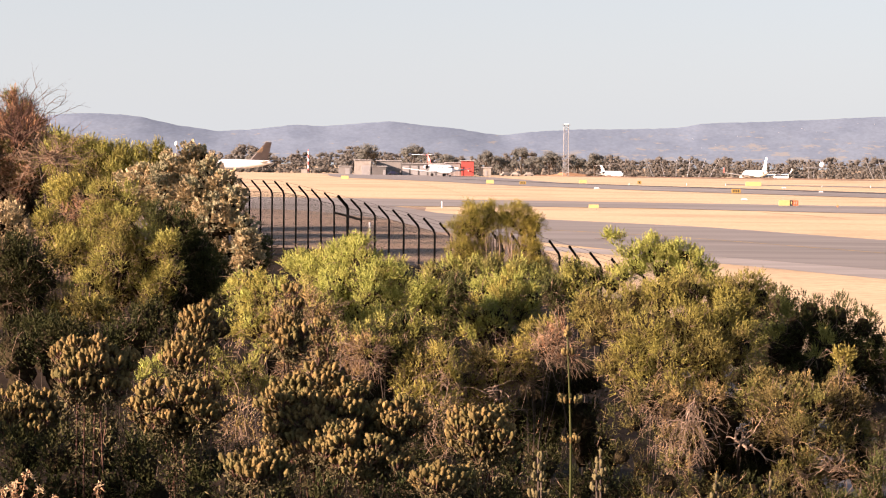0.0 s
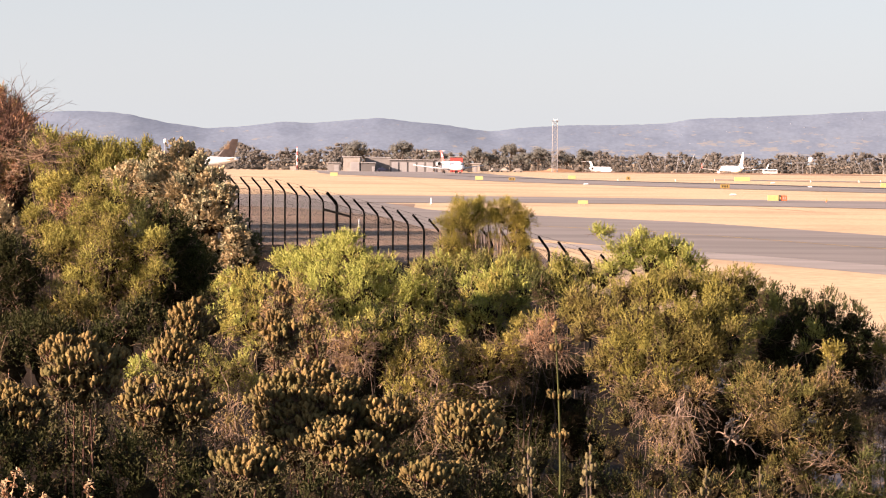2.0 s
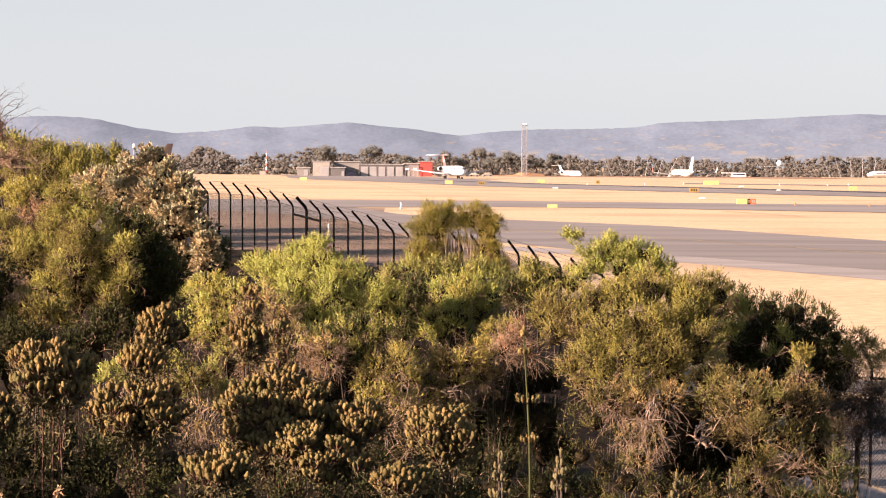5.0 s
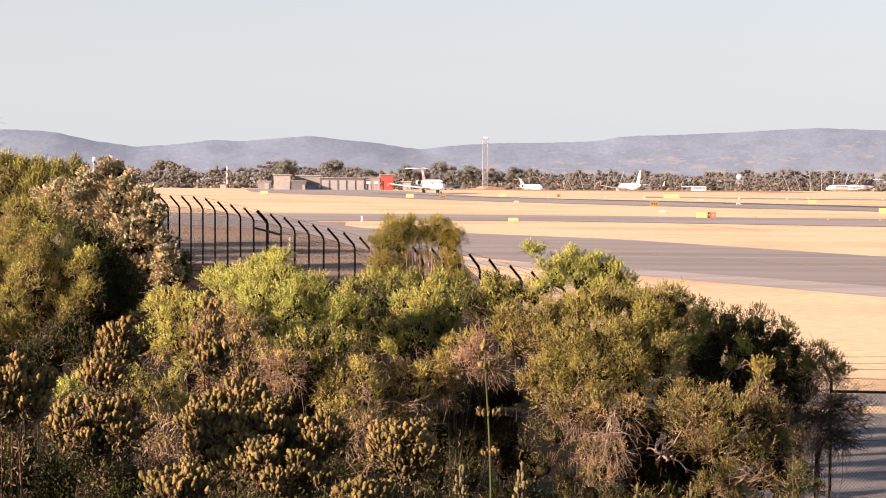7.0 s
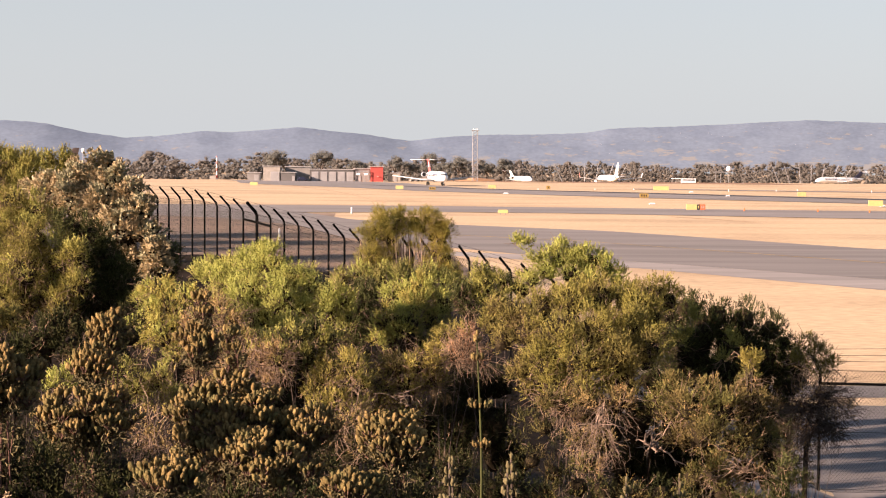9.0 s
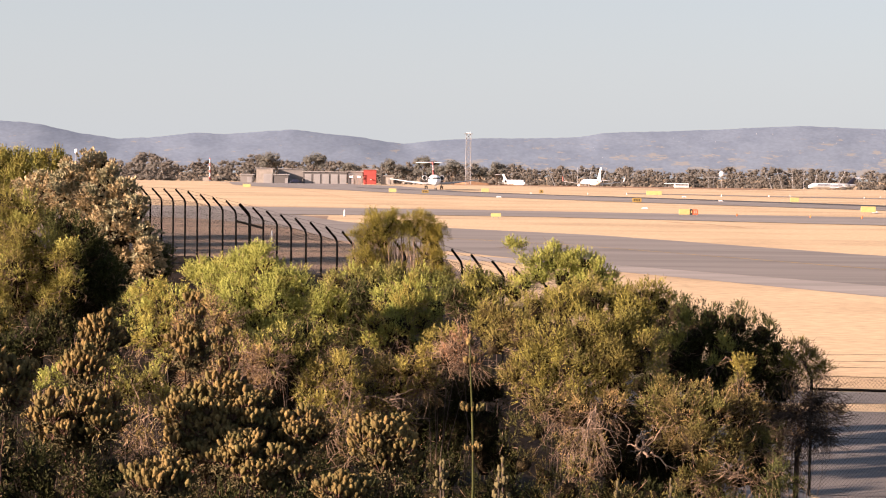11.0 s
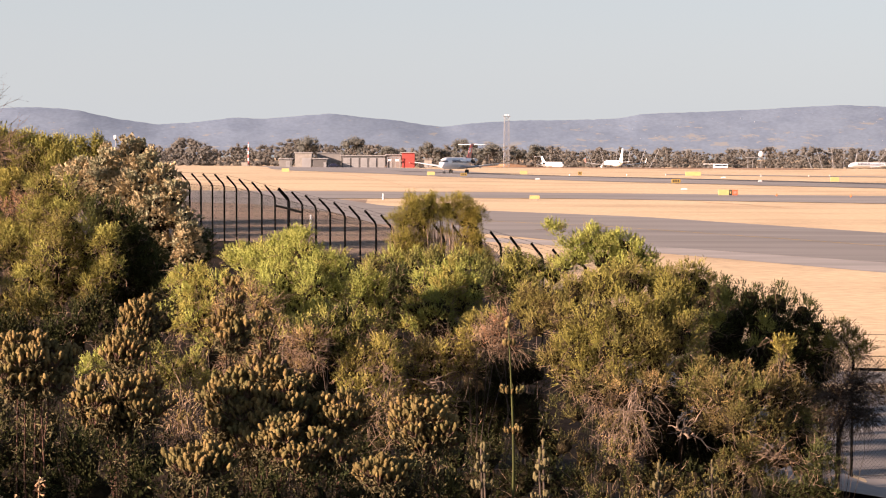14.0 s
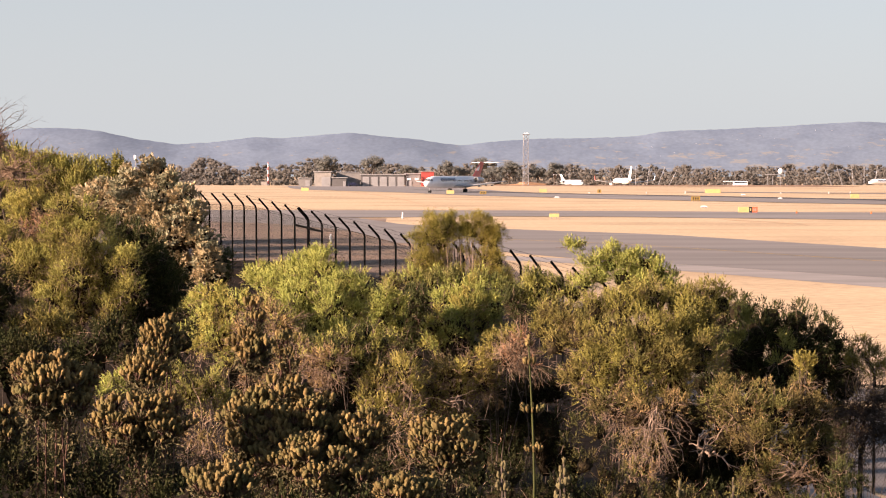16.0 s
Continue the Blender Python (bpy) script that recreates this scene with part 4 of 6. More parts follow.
# ---------------------------------------------------------------- shrubs of the mound
def shrub(name, label, leaf, lumps, seed=0, dead=0.2, sparse=1.0, wide=1.0, length=0.026, rise=1.0, core=True, density=2400, k=6, category="shrub", tall=2.8, tuft=0.15, alt="", patch=0.0, trunk=0.35, twig="dead"):
    """A shrub of rounded masses, each set with tufts of upright leafy shoots over dark lumps that stand for inner
    shade.
    lumps: (x, y, z, radius); tuft: a tuft's radius; alt, patch: a second leaf and its share of the tufts."""
    rng = np.random.default_rng(seed)
    Lm = np.array(lumps)
    cx, cy = Lm[:, 0].mean(), Lm[:, 1].mean()
    base = np.array([cx, cy, float(land(cx, cy)) - 0.05])
    t = thing(name, label, category, tuple(base))
    C, R = Lm[:, :3] - base, Lm[:, 3] * 0.92
    P, A, E, which = [], [], [], []
    for i, (c, r) in enumerate(zip(C, R)):
        small = min(tuft * 0.8, 0.5 * r)
        n = min(300, int(4.6 * (r / small) ** 1.7) + 4)
        tr = small * rng.uniform(0.45, 1.4, n)
        d = unit(rng.normal(size=(n, 3)) + [0, -0.35, 0.25])
        swell = np.array([noise.noise(Vector(q * 1.6) + Vector((i * 3.1, seed, 0))) for q in d])
        centre = c + d * (r * (rng.uniform(0.72, 1.04, n) + 0.3 * swell))[:, None]
        for j in range(n):
            if d[j, 1] > 0.45 or d[j, 2] < -0.75:
                continue
            if any(np.linalg.norm(centre[j] - c2) < 0.62 * r2 for m, (c2, r2) in enumerate(zip(C, R)) if m != i):
                continue
            m = int(density * sparse * 1.07 * tr[j] ** 2) + 3
            e = unit(rng.normal(size=(m, 3)) * 0.8 + d[j] * 0.5 + [0, -0.1, 0.4])
            p = centre[j] + e * (tr[j] * rng.uniform(0.3, 1.0, m))[:, None]
            P.append(p)
            E.append(e * 0.8 + d[j] * 0.4)
            A.append(unit(e * 0.7 + d[j] * 0.2 + [0, 0, 0.5 * rise] + rng.normal(size=(m, 3)) * 0.16))
            which.append(np.full(m, 1 if rng.random() < patch else 0))
        m = int(density * sparse * 1.5 * r * r)
        d = unit(rng.normal(size=(m, 3)) + [0, -0.5, 0.2])
        p = c + d * (r * rng.uniform(0.66, 0.92, m))[:, None]
        inner = d[:, 1] > 0.4
        for q, (c2, r2) in enumerate(zip(C, R)):
            inner |= (np.linalg.norm(p - c2, axis=1) < 0.62 * r2) & (q != i)
        P.append(p[~inner])
        E.append(d[~inner])
        A.append(unit(d * 0.6 + [0, 0, 0.5 * rise] + rng.normal(size=(m, 3)) * 0.3)[~inner])
        which.append(np.array([1 if noise.noise(Vector(q * 4) + Vector((seed, 0, 0))) > 0.45 - patch else 0 for q in p[~inner]] if patch else np.zeros((~inner).sum())))
    P, A, E, which = np.concatenate(P), np.concatenate(A), np.concatenate(E), np.concatenate(which)
    size = length * rng.uniform(0.65, 1.45, len(P))
    X = unit(np.cross(A, unit(rng.normal(size=A.shape))))
    Yv = np.cross(A, X)
    LP, LA, LL, LF = [], [], [], []
    for j in range(k):
        ang = j * 2.4 + rng.uniform(0, 0.8, len(P))
        radial = X * np.cos(ang)[:, None] + Yv * np.sin(ang)[:, None]
        s = j / k
        LP.append(P + A * (size * s * tall)[:, None])
        LA.append(unit(A * (0.75 + 0.5 * s) + radial * (0.55 - 0.35 * s)))
        LL.append(size * rng.uniform(0.75, 1.15, len(P)) * (1.1 - 0.35 * s))
        LF.append(unit(E + radial * 0.45 + rng.normal(size=E.shape) * 0.3))
    LP, LA, LL, LF = np.concatenate(LP), np.concatenate(LA), np.concatenate(LL), np.concatenate(LF)
    V, F = leaf_arrays(LP, LA, LL, LL * 0.40 * wide, rng, 0.12, LF)
    crown = quads("crown", V, F, M[leaf], t, more=(M[alt],) if alt else ())
    if alt:
        crown.data.polygons.foreach_set("material_index", np.tile(which, k).astype(np.int32))
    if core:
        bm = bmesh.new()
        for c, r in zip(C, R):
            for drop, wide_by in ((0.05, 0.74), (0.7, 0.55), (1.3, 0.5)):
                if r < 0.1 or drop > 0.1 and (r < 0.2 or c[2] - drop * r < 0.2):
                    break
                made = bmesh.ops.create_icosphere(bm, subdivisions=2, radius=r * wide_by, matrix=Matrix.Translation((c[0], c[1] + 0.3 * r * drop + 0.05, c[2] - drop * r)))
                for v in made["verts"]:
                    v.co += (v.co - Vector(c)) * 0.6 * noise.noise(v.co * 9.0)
        tagged(part("gap_shade_core", bm, M["core"], t, "dark lumps standing in for shade between leaves"), kind="stuff")
    for c, r in sorted(zip(C, R), key=lambda q: -q[1])[:4]:
        g = np.array([c[0] * 0.3, c[1] * 0.3 + 0.25, -0.1])
        mid = g * 0.5 + c * 0.5 + rng.normal(size=3) * 0.12 + [0, 0.1, 0]
        part("stem", tube(bmesh.new(), [g, mid, c], [(0.022 + 0.01 * r) * trunk, 0.017 * trunk, 0.008 * trunk], 6), M["bark"], t, smooth=True)
    if dead:
        n = int(1500 * dead * (R ** 2).sum()) + 20
        i = rng.choice(len(C), n, p=R ** 2 / (R ** 2).sum())
        d = unit(rng.normal(size=(n, 3)) + [0, -0.6, -0.2])
        a0 = C[i] + d * (R[i] * rng.uniform(0.7, 1.0, n))[:, None]
        dirn = unit(d + rng.normal(size=(n, 3)) * 0.6)
        l = rng.uniform(0.05, 0.14, n)[:, None]
        b0 = a0 + dirn * l
        c0 = b0 + unit(dirn + rng.normal(size=(n, 3)) * 0.5 + [0, 0, 0.2]) * l * 0.9
        c1 = b0 + unit(dirn + rng.normal(size=(n, 3)) * 0.6) * l * 0.8
        V, F = rods(np.concatenate([a0, b0, b0]), np.concatenate([b0, c0, c1]), np.repeat([0.0030, 0.0024, 0.0022], n), np.repeat([0.0024, 0.0012, 0.0011], n))
        tagged(quads("dead_wood", V, F, M[twig], t, "bare brown twigs"), kind="stuff")
    return t


shrub("shrub", "reddish-brown half-dry shrub with bare twigs", "lf_dry", [(-8.05, 35.0, 6.31, 0.42), (-8.31, 35.0, 6.62, 0.42), (-7.89, 35.0, 5.84, 0.42), (-8.46, 35.0, 5.99, 0.53), (-7.69, 35.0, 5.99, 0.28), (-7.97, 35.0, 6.96, 0.25), (-7.79, 35.0, 6.69, 0.28), (-7.54, 35.0, 6.39, 0.23), (-8.10, 35.0, 7.27, 0.14), (-7.50, 35.0, 6.08, 0.21)], seed=16, dead=1.6, alt='lf_bronze', patch=0.4, density=1500, length=0.045)
shrub("shrub", "tall green shrub with upright spiky tips", "lf_moss", [(-5.21, 34.0, 6.42, 0.07), (-5.21, 34.0, 6.28, 0.11), (-5.23, 34.0, 6.11, 0.21), (-5.51, 34.0, 6.35, 0.08), (-5.51, 34.0, 6.19, 0.14), (-5.85, 34.0, 6.41, 0.07), (-5.85, 34.0, 6.23, 0.14), (-5.07, 34.0, 6.18, 0.08), (-5.69, 34.0, 6.27, 0.09), (-6.46, 34.0, 6.37, 0.16), (-6.15, 34.0, 6.26, 0.21), (-6.71, 34.0, 6.26, 0.27), (-7.01, 34.0, 6.31, 0.25), (-6.36, 34.0, 6.01, 0.37), (-5.95, 34.0, 5.96, 0.33), (-5.55, 34.0, 5.91, 0.33), (-6.86, 34.0, 5.90, 0.39), (-6.66, 34.0, 5.49, 0.41), (-6.15, 34.0, 5.60, 0.35), (-5.75, 34.0, 5.58, 0.27), (-5.34, 34.0, 5.86, 0.23)], seed=10, rise=1.6, tall=3.2, length=0.04, density=1400, tuft=0.2, alt='lf_mid', patch=0.45)
shrub("shrub", "tall silvery shrub catching the low sun", "lf_silver", [(-4.30, 31.9, 6.14, 0.25), (-4.12, 31.8, 6.24, 0.13), (-4.69, 32.3, 6.02, 0.25), (-3.98, 31.6, 5.98, 0.23), (-5.25, 32.8, 5.77, 0.34), (-5.59, 33.1, 5.82, 0.18), (-4.75, 32.1, 5.69, 0.37), (-4.15, 31.5, 5.65, 0.40), (-3.71, 31.4, 5.73, 0.23), (-3.52, 31.2, 5.42, 0.25), (-3.84, 31.2, 5.19, 0.42), (-3.38, 31.1, 5.10, 0.26), (-4.47, 32.1, 5.16, 0.35), (-3.26, 30.9, 4.78, 0.24), (-3.71, 31.4, 4.61, 0.34), (-3.23, 30.9, 4.53, 0.19)], seed=9, tall=1.1, rise=0.8, length=0.05, wide=1.5, density=1100, k=6, tuft=0.17, dead=0.25, alt='lf_ashy', patch=0.35)
# Scrub hidden by nearer shrubs, added to cast shadows behind the fence.
shrub("shrub", "hidden tall scrub added behind the silvery shrub for shadow", "lf_dark", [(-12.64, 60.0, 5.85, 1.09), (-13.71, 60.0, 5.84, 1.09), (-11.22, 60.0, 5.77, 0.73)], seed=20, density=350, length=0.12, dead=0.1)
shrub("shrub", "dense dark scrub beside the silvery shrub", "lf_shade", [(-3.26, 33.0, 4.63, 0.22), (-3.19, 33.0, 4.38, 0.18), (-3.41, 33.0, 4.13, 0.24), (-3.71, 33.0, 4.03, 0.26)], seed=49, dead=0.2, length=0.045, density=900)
shrub("shrub", "small domed olive shrub among dry twigs", "lf_olive", [(-5.51, 27.5, 5.73, 0.20), (-5.71, 27.5, 5.69, 0.15), (-5.32, 27.5, 5.70, 0.15), (-5.55, 27.5, 5.53, 0.20)], seed=61, length=0.03, density=2200, rise=1.2, dead=0.6)
shrub("shrub", "pinkish dry twigs in a shrub top", "lf_dry", [(-5.21, 27.0, 5.44, 0.18), (-5.01, 27.0, 5.52, 0.15), (-5.37, 27.0, 5.23, 0.21), (-5.17, 27.0, 5.15, 0.18)], seed=40, dead=2.6, sparse=0.3)
shrub("shrub", "dense green shrub, one side in deep shade", "lf_moss", [(-4.67, 26.0, 5.68, 0.24), (-4.44, 26.0, 5.51, 0.24), (-4.75, 26.0, 5.35, 0.27), (-4.39, 25.7, 5.17, 0.31), (-4.13, 25.8, 4.93, 0.30), (-4.48, 25.6, 4.82, 0.34), (-4.86, 26.0, 4.96, 0.28), (-4.21, 25.8, 4.50, 0.30), (-4.54, 25.7, 4.39, 0.28), (-3.97, 26.0, 4.73, 0.19), (-5.17, 26.0, 4.88, 0.32), (-5.61, 26.6, 5.17, 0.23), (-5.41, 26.4, 4.78, 0.21), (-4.79, 25.6, 4.51, 0.23), (-3.78, 25.5, 4.98, 0.20), (-3.72, 25.5, 4.60, 0.20), (-4.01, 25.6, 4.28, 0.23)], seed=17, length=0.026, density=2600, rise=1.1, dead=0.6, alt='lf_mid', patch=0.28)
shrub("shrub", "leafy shrub, its neighbours' shade put into dark leaves", "lf_shade", [(-4.08, 27.0, 5.28, 0.25), (-3.80, 27.0, 5.12, 0.29), (-3.56, 27.0, 4.87, 0.29), (-3.40, 27.0, 4.63, 0.26), (-3.88, 27.0, 4.67, 0.36), (-3.24, 27.0, 4.47, 0.21), (-3.64, 27.0, 4.30, 0.33), (-4.00, 27.0, 4.18, 0.28), (-3.28, 27.0, 4.18, 0.21)], seed=39, dead=0.3, length=0.03, density=2000)
shrub("shrub", "low lit olive shrub at the foot of the dense shrub", "lf_bronze", [(-4.56, 24.0, 4.29, 0.20), (-4.35, 24.0, 4.19, 0.16), (-4.81, 24.0, 4.33, 0.20), (-4.96, 24.0, 4.18, 0.15), (-4.71, 24.0, 4.11, 0.19)], seed=18, length=0.026, density=2400, rise=1.1, alt='lf_olive', patch=0.35)
shrub("shrub", "grey leafy shrub on the bank", "lf_silver", [(-6.65, 28.0, 5.19, 0.29), (-6.40, 28.0, 5.07, 0.22), (-6.74, 28.0, 4.82, 0.29)], seed=62, length=0.035, wide=1.5, density=1400, dead=0.3)
shrub("shrub", "scrub at the bank's edge, leaves darkened as shade", "lf_gapshade", [(-5.60, 24.0, 4.91, 0.26), (-5.35, 24.0, 4.80, 0.26), (-5.63, 24.0, 4.51, 0.32), (-5.31, 24.0, 4.40, 0.26), (-5.13, 24.0, 4.62, 0.19), (-5.17, 24.0, 3.97, 0.29)], seed=63, density=1800, length=0.032, dead=0.4)
shrub("shrub", "scrub beneath taller shrubs, leaves darkened as shade", "lf_gapshade", [(-2.99, 18.0, 4.50, 0.22), (-2.67, 18.0, 4.42, 0.22), (-2.45, 18.0, 4.55, 0.16), (-3.21, 18.0, 4.36, 0.22), (-2.24, 18.0, 4.36, 0.16), (-2.13, 18.0, 4.58, 0.12), (-2.83, 18.0, 4.64, 0.15), (-3.53, 18.0, 4.42, 0.22), (-3.80, 18.0, 4.42, 0.24), (-4.12, 18.0, 4.31, 0.27), (-2.40, 18.0, 4.15, 0.22)], seed=12, length=0.03, density=960, dead=0.12, trunk=0.4)
shrub("shrub", "scrub at the foot of the bright shrubs, darkened as shade", "lf_gapshade", [(-2.92, 25.0, 4.22, 0.23), (-2.73, 25.0, 4.33, 0.18), (-3.07, 25.0, 4.03, 0.20), (-2.21, 25.0, 3.73, 0.30)], trunk=0.12, seed=64, length=0.03, density=900, dead=0.12)
shrub("shrub", "bright yellow-green bushy shrub before the fence", "lf_green", [(-1.01, 21.9, 5.19, 0.13), (-0.90, 21.8, 5.27, 0.07), (-1.16, 22.0, 5.01, 0.21), (-0.91, 21.8, 5.00, 0.23), (-1.35, 22.1, 5.00, 0.15), (-1.27, 22.1, 5.10, 0.08), (-1.65, 22.3, 4.94, 0.14), (-1.83, 22.4, 4.93, 0.11), (-1.71, 22.4, 5.03, 0.07), (-1.49, 22.2, 4.78, 0.23), (-0.67, 21.7, 4.93, 0.18), (-0.49, 21.6, 4.85, 0.13), (-1.20, 21.7, 4.71, 0.26), (-0.83, 21.5, 4.69, 0.25), (-0.57, 21.6, 4.61, 0.18), (-1.06, 21.6, 4.40, 0.22), (-0.74, 21.3, 4.40, 0.19), (-0.47, 21.6, 4.40, 0.14), (-1.53, 22.2, 4.64, 0.13)], seed=3, length=0.024, density=2800, rise=1.3, tall=2.8, tuft=0.14, alt='lf_mid', patch=0.25, dead=0.25)
shrub("shrub", "bright green low shrub beside a dry thatch of twigs", "lf_olive", [(-2.17, 21.0, 4.83, 0.13), (-2.37, 21.2, 4.71, 0.12), (-2.02, 20.9, 4.67, 0.18), (-2.25, 20.9, 4.53, 0.16), (-2.10, 20.7, 4.36, 0.20), (-2.39, 21.2, 4.24, 0.14), (-2.51, 21.3, 4.38, 0.08), (-1.90, 20.8, 4.40, 0.15), (-1.83, 20.7, 4.75, 0.13), (-1.93, 20.8, 4.14, 0.15)], seed=35, length=0.022, density=3000, rise=1.1, alt='lf_green', patch=0.4, dead=0.5)
shrub("shrub", "dry brown thatch of twigs with few leaves", "lf_brown", [(-1.53, 20.4, 4.65, 0.15), (-1.66, 20.5, 4.42, 0.16), (-1.33, 20.2, 4.54, 0.15), (-1.49, 20.4, 4.18, 0.17), (-1.23, 20.1, 4.24, 0.17), (-1.01, 19.9, 4.14, 0.17), (-0.79, 19.7, 4.19, 0.14), (-1.30, 20.2, 3.90, 0.18), (-0.98, 19.9, 3.87, 0.16), (-1.62, 20.5, 3.92, 0.16)], seed=8, dead=5.0, sparse=0.6, alt='lf_mid', patch=0.35, length=0.026)
shrub("shrub", "mixed green shrub with tufts of darker leaves", "lf_mid", [(-0.59, 19.9, 4.35, 0.16), (-0.83, 19.9, 4.30, 0.14), (-0.41, 19.9, 4.44, 0.12), (-0.25, 19.9, 4.35, 0.13), (-0.50, 19.9, 4.17, 0.16), (-0.28, 19.9, 4.14, 0.12), (-0.71, 19.9, 4.11, 0.12)], seed=66, length=0.026, density=2300, rise=1.2, alt='lf_shade', patch=0.5, dead=0.7)
shrub("shrub", "fresh green shrub with upright feathery tips", "lf_green", [(-0.27, 23.5, 4.59, 0.16), (-0.12, 23.5, 4.51, 0.16), (-0.30, 23.5, 4.34, 0.19), (-0.07, 23.5, 4.27, 0.14), (-0.37, 23.5, 4.45, 0.14), (-0.20, 23.5, 4.70, 0.09)], seed=4, length=0.026, density=2600, rise=1.4, tall=2.8, tuft=0.14, alt='lf_mid', patch=0.3)
shrub("shrub", "scrub between the green shrubs, darkened as the gap's shade", "lf_shade", [(0.10, 25.0, 4.38, 0.21), (0.04, 25.0, 4.15, 0.20), (0.22, 25.0, 4.49, 0.17), (0.25, 25.0, 4.15, 0.17), (-0.02, 25.0, 3.96, 0.20), (0.29, 25.0, 3.96, 0.15), (1.46, 25.0, 4.46, 0.18), (1.58, 25.0, 4.30, 0.17)], seed=47, dead=0.6, length=0.03, density=1800)
shrub("shrub", "fresh green rounded shrub among darker scrub", "lf_green", [(0.54, 23.5, 4.56, 0.19), (0.82, 23.5, 4.59, 0.21), (0.41, 23.5, 4.25, 0.16), (0.67, 23.2, 4.28, 0.24), (0.98, 23.5, 4.32, 0.21), (0.53, 23.5, 4.04, 0.16), (0.83, 23.5, 4.01, 0.19), (1.12, 23.5, 4.48, 0.17), (0.34, 23.5, 4.04, 0.10), (1.13, 23.5, 4.17, 0.14), (0.73, 23.3, 4.47, 0.18)], seed=36, length=0.025, density=2600, rise=1.2, tuft=0.15, alt='lf_olive', patch=0.35, dead=0.35)
shrub("shrub", "low dark green shrub below the feathery tree", "lf_dark", [(-0.19, 30.0, 4.38, 0.16), (0.11, 30.0, 4.42, 0.18), (0.43, 30.0, 4.40, 0.20), (0.80, 30.0, 4.41, 0.20), (1.21, 30.0, 4.44, 0.18), (1.54, 30.0, 4.38, 0.18), (1.85, 30.0, 4.32, 0.18), (2.09, 30.0, 4.26, 0.16)], seed=5, length=0.036, density=1600, rise=1.2, alt='lf_green', patch=0.3)
shrub("shrub", "yellow-green shrub with a dry pinkish patch", "lf_yellow", [(1.03, 20.9, 4.28, 0.11), (1.18, 20.9, 4.35, 0.11), (1.00, 20.9, 4.10, 0.13), (0.86, 20.9, 4.10, 0.10), (0.94, 20.9, 3.98, 0.11)], seed=6, dead=0.4, length=0.025, density=2500)
shrub("shrub", "dry pinkish twig dome beside the olive shrub", "lf_dry", [(1.26, 20.5, 4.25, 0.15), (1.16, 20.5, 4.13, 0.14), (1.40, 20.5, 4.11, 0.12), (1.30, 20.5, 4.39, 0.09)], seed=67, dead=4.0, sparse=0.25, length=0.02)
shrub("shrub", "low rounded yellow-green shrub on grey stems", "lf_olive", [(-0.25, 19.8, 4.03, 0.14), (-0.01, 19.8, 4.07, 0.16), (-0.37, 19.8, 3.88, 0.13), (0.11, 19.8, 3.94, 0.12), (-0.18, 19.8, 3.78, 0.16), (0.00, 19.8, 3.65, 0.14), (-0.34, 19.8, 3.67, 0.12)], seed=7, dead=1.0, length=0.023, density=2500, rise=1.1, alt='lf_bronze', patch=0.15)
# Lumps near y 21.8 are hidden ones, added to shade the hollow.
shrub("shrub", "dark twiggy shrub with bare pale branches", "lf_bronze", [(0.65, 21.8, 3.78, 0.20), (0.38, 21.8, 3.65, 0.20), (0.91, 21.7, 3.73, 0.16), (0.47, 21.0, 3.95, 0.15), (0.72, 21.0, 3.98, 0.15), (0.31, 21.0, 3.77, 0.15), (0.61, 21.0, 3.74, 0.17), (0.88, 21.0, 3.81, 0.13), (1.01, 21.0, 3.87, 0.10), (0.31, 21.0, 3.52, 0.14), (0.63, 21.0, 3.48, 0.14)], seed=37, dead=2.2, sparse=0.8, length=0.025, alt='lf_olive', patch=0.45)
shrub("shrub", "scrub in the hollow, leaves darkened as shade", "lf_gapshade", [(1.48, 22.3, 3.59, 0.30), (1.28, 22.3, 3.18, 0.31), (1.69, 22.3, 3.11, 0.31), (1.79, 22.3, 3.59, 0.20), (0.87, 22.3, 3.11, 0.27), (0.40, 22.3, 2.98, 0.27), (-0.01, 22.3, 2.91, 0.27), (1.96, 22.3, 2.70, 0.27), (1.21, 22.3, 2.70, 0.31)], trunk=0.12, seed=23, length=0.03, density=780, dead=0.12)
shrub("shrub", "scrub beneath the twiggy shrubs, leaves darkened as shade", "lf_gapshade", [(-0.10, 15.5, 3.96, 0.17), (0.13, 15.5, 3.86, 0.17), (-0.24, 15.5, 3.77, 0.19), (0.37, 15.5, 3.77, 0.17), (0.61, 15.5, 3.67, 0.14), (0.89, 15.5, 3.67, 0.14), (-0.19, 15.5, 3.48, 0.19), (0.14, 15.5, 3.48, 0.19), (0.47, 15.5, 3.44, 0.19), (0.80, 15.5, 3.44, 0.19), (1.13, 15.5, 3.48, 0.19), (1.41, 15.5, 3.48, 0.17), (0.09, 15.5, 3.25, 0.21), (0.56, 15.5, 3.25, 0.21), (1.04, 15.5, 3.24, 0.21), (1.51, 15.5, 3.24, 0.21)], seed=13, length=0.024, density=900, dead=0.12, trunk=0.4)
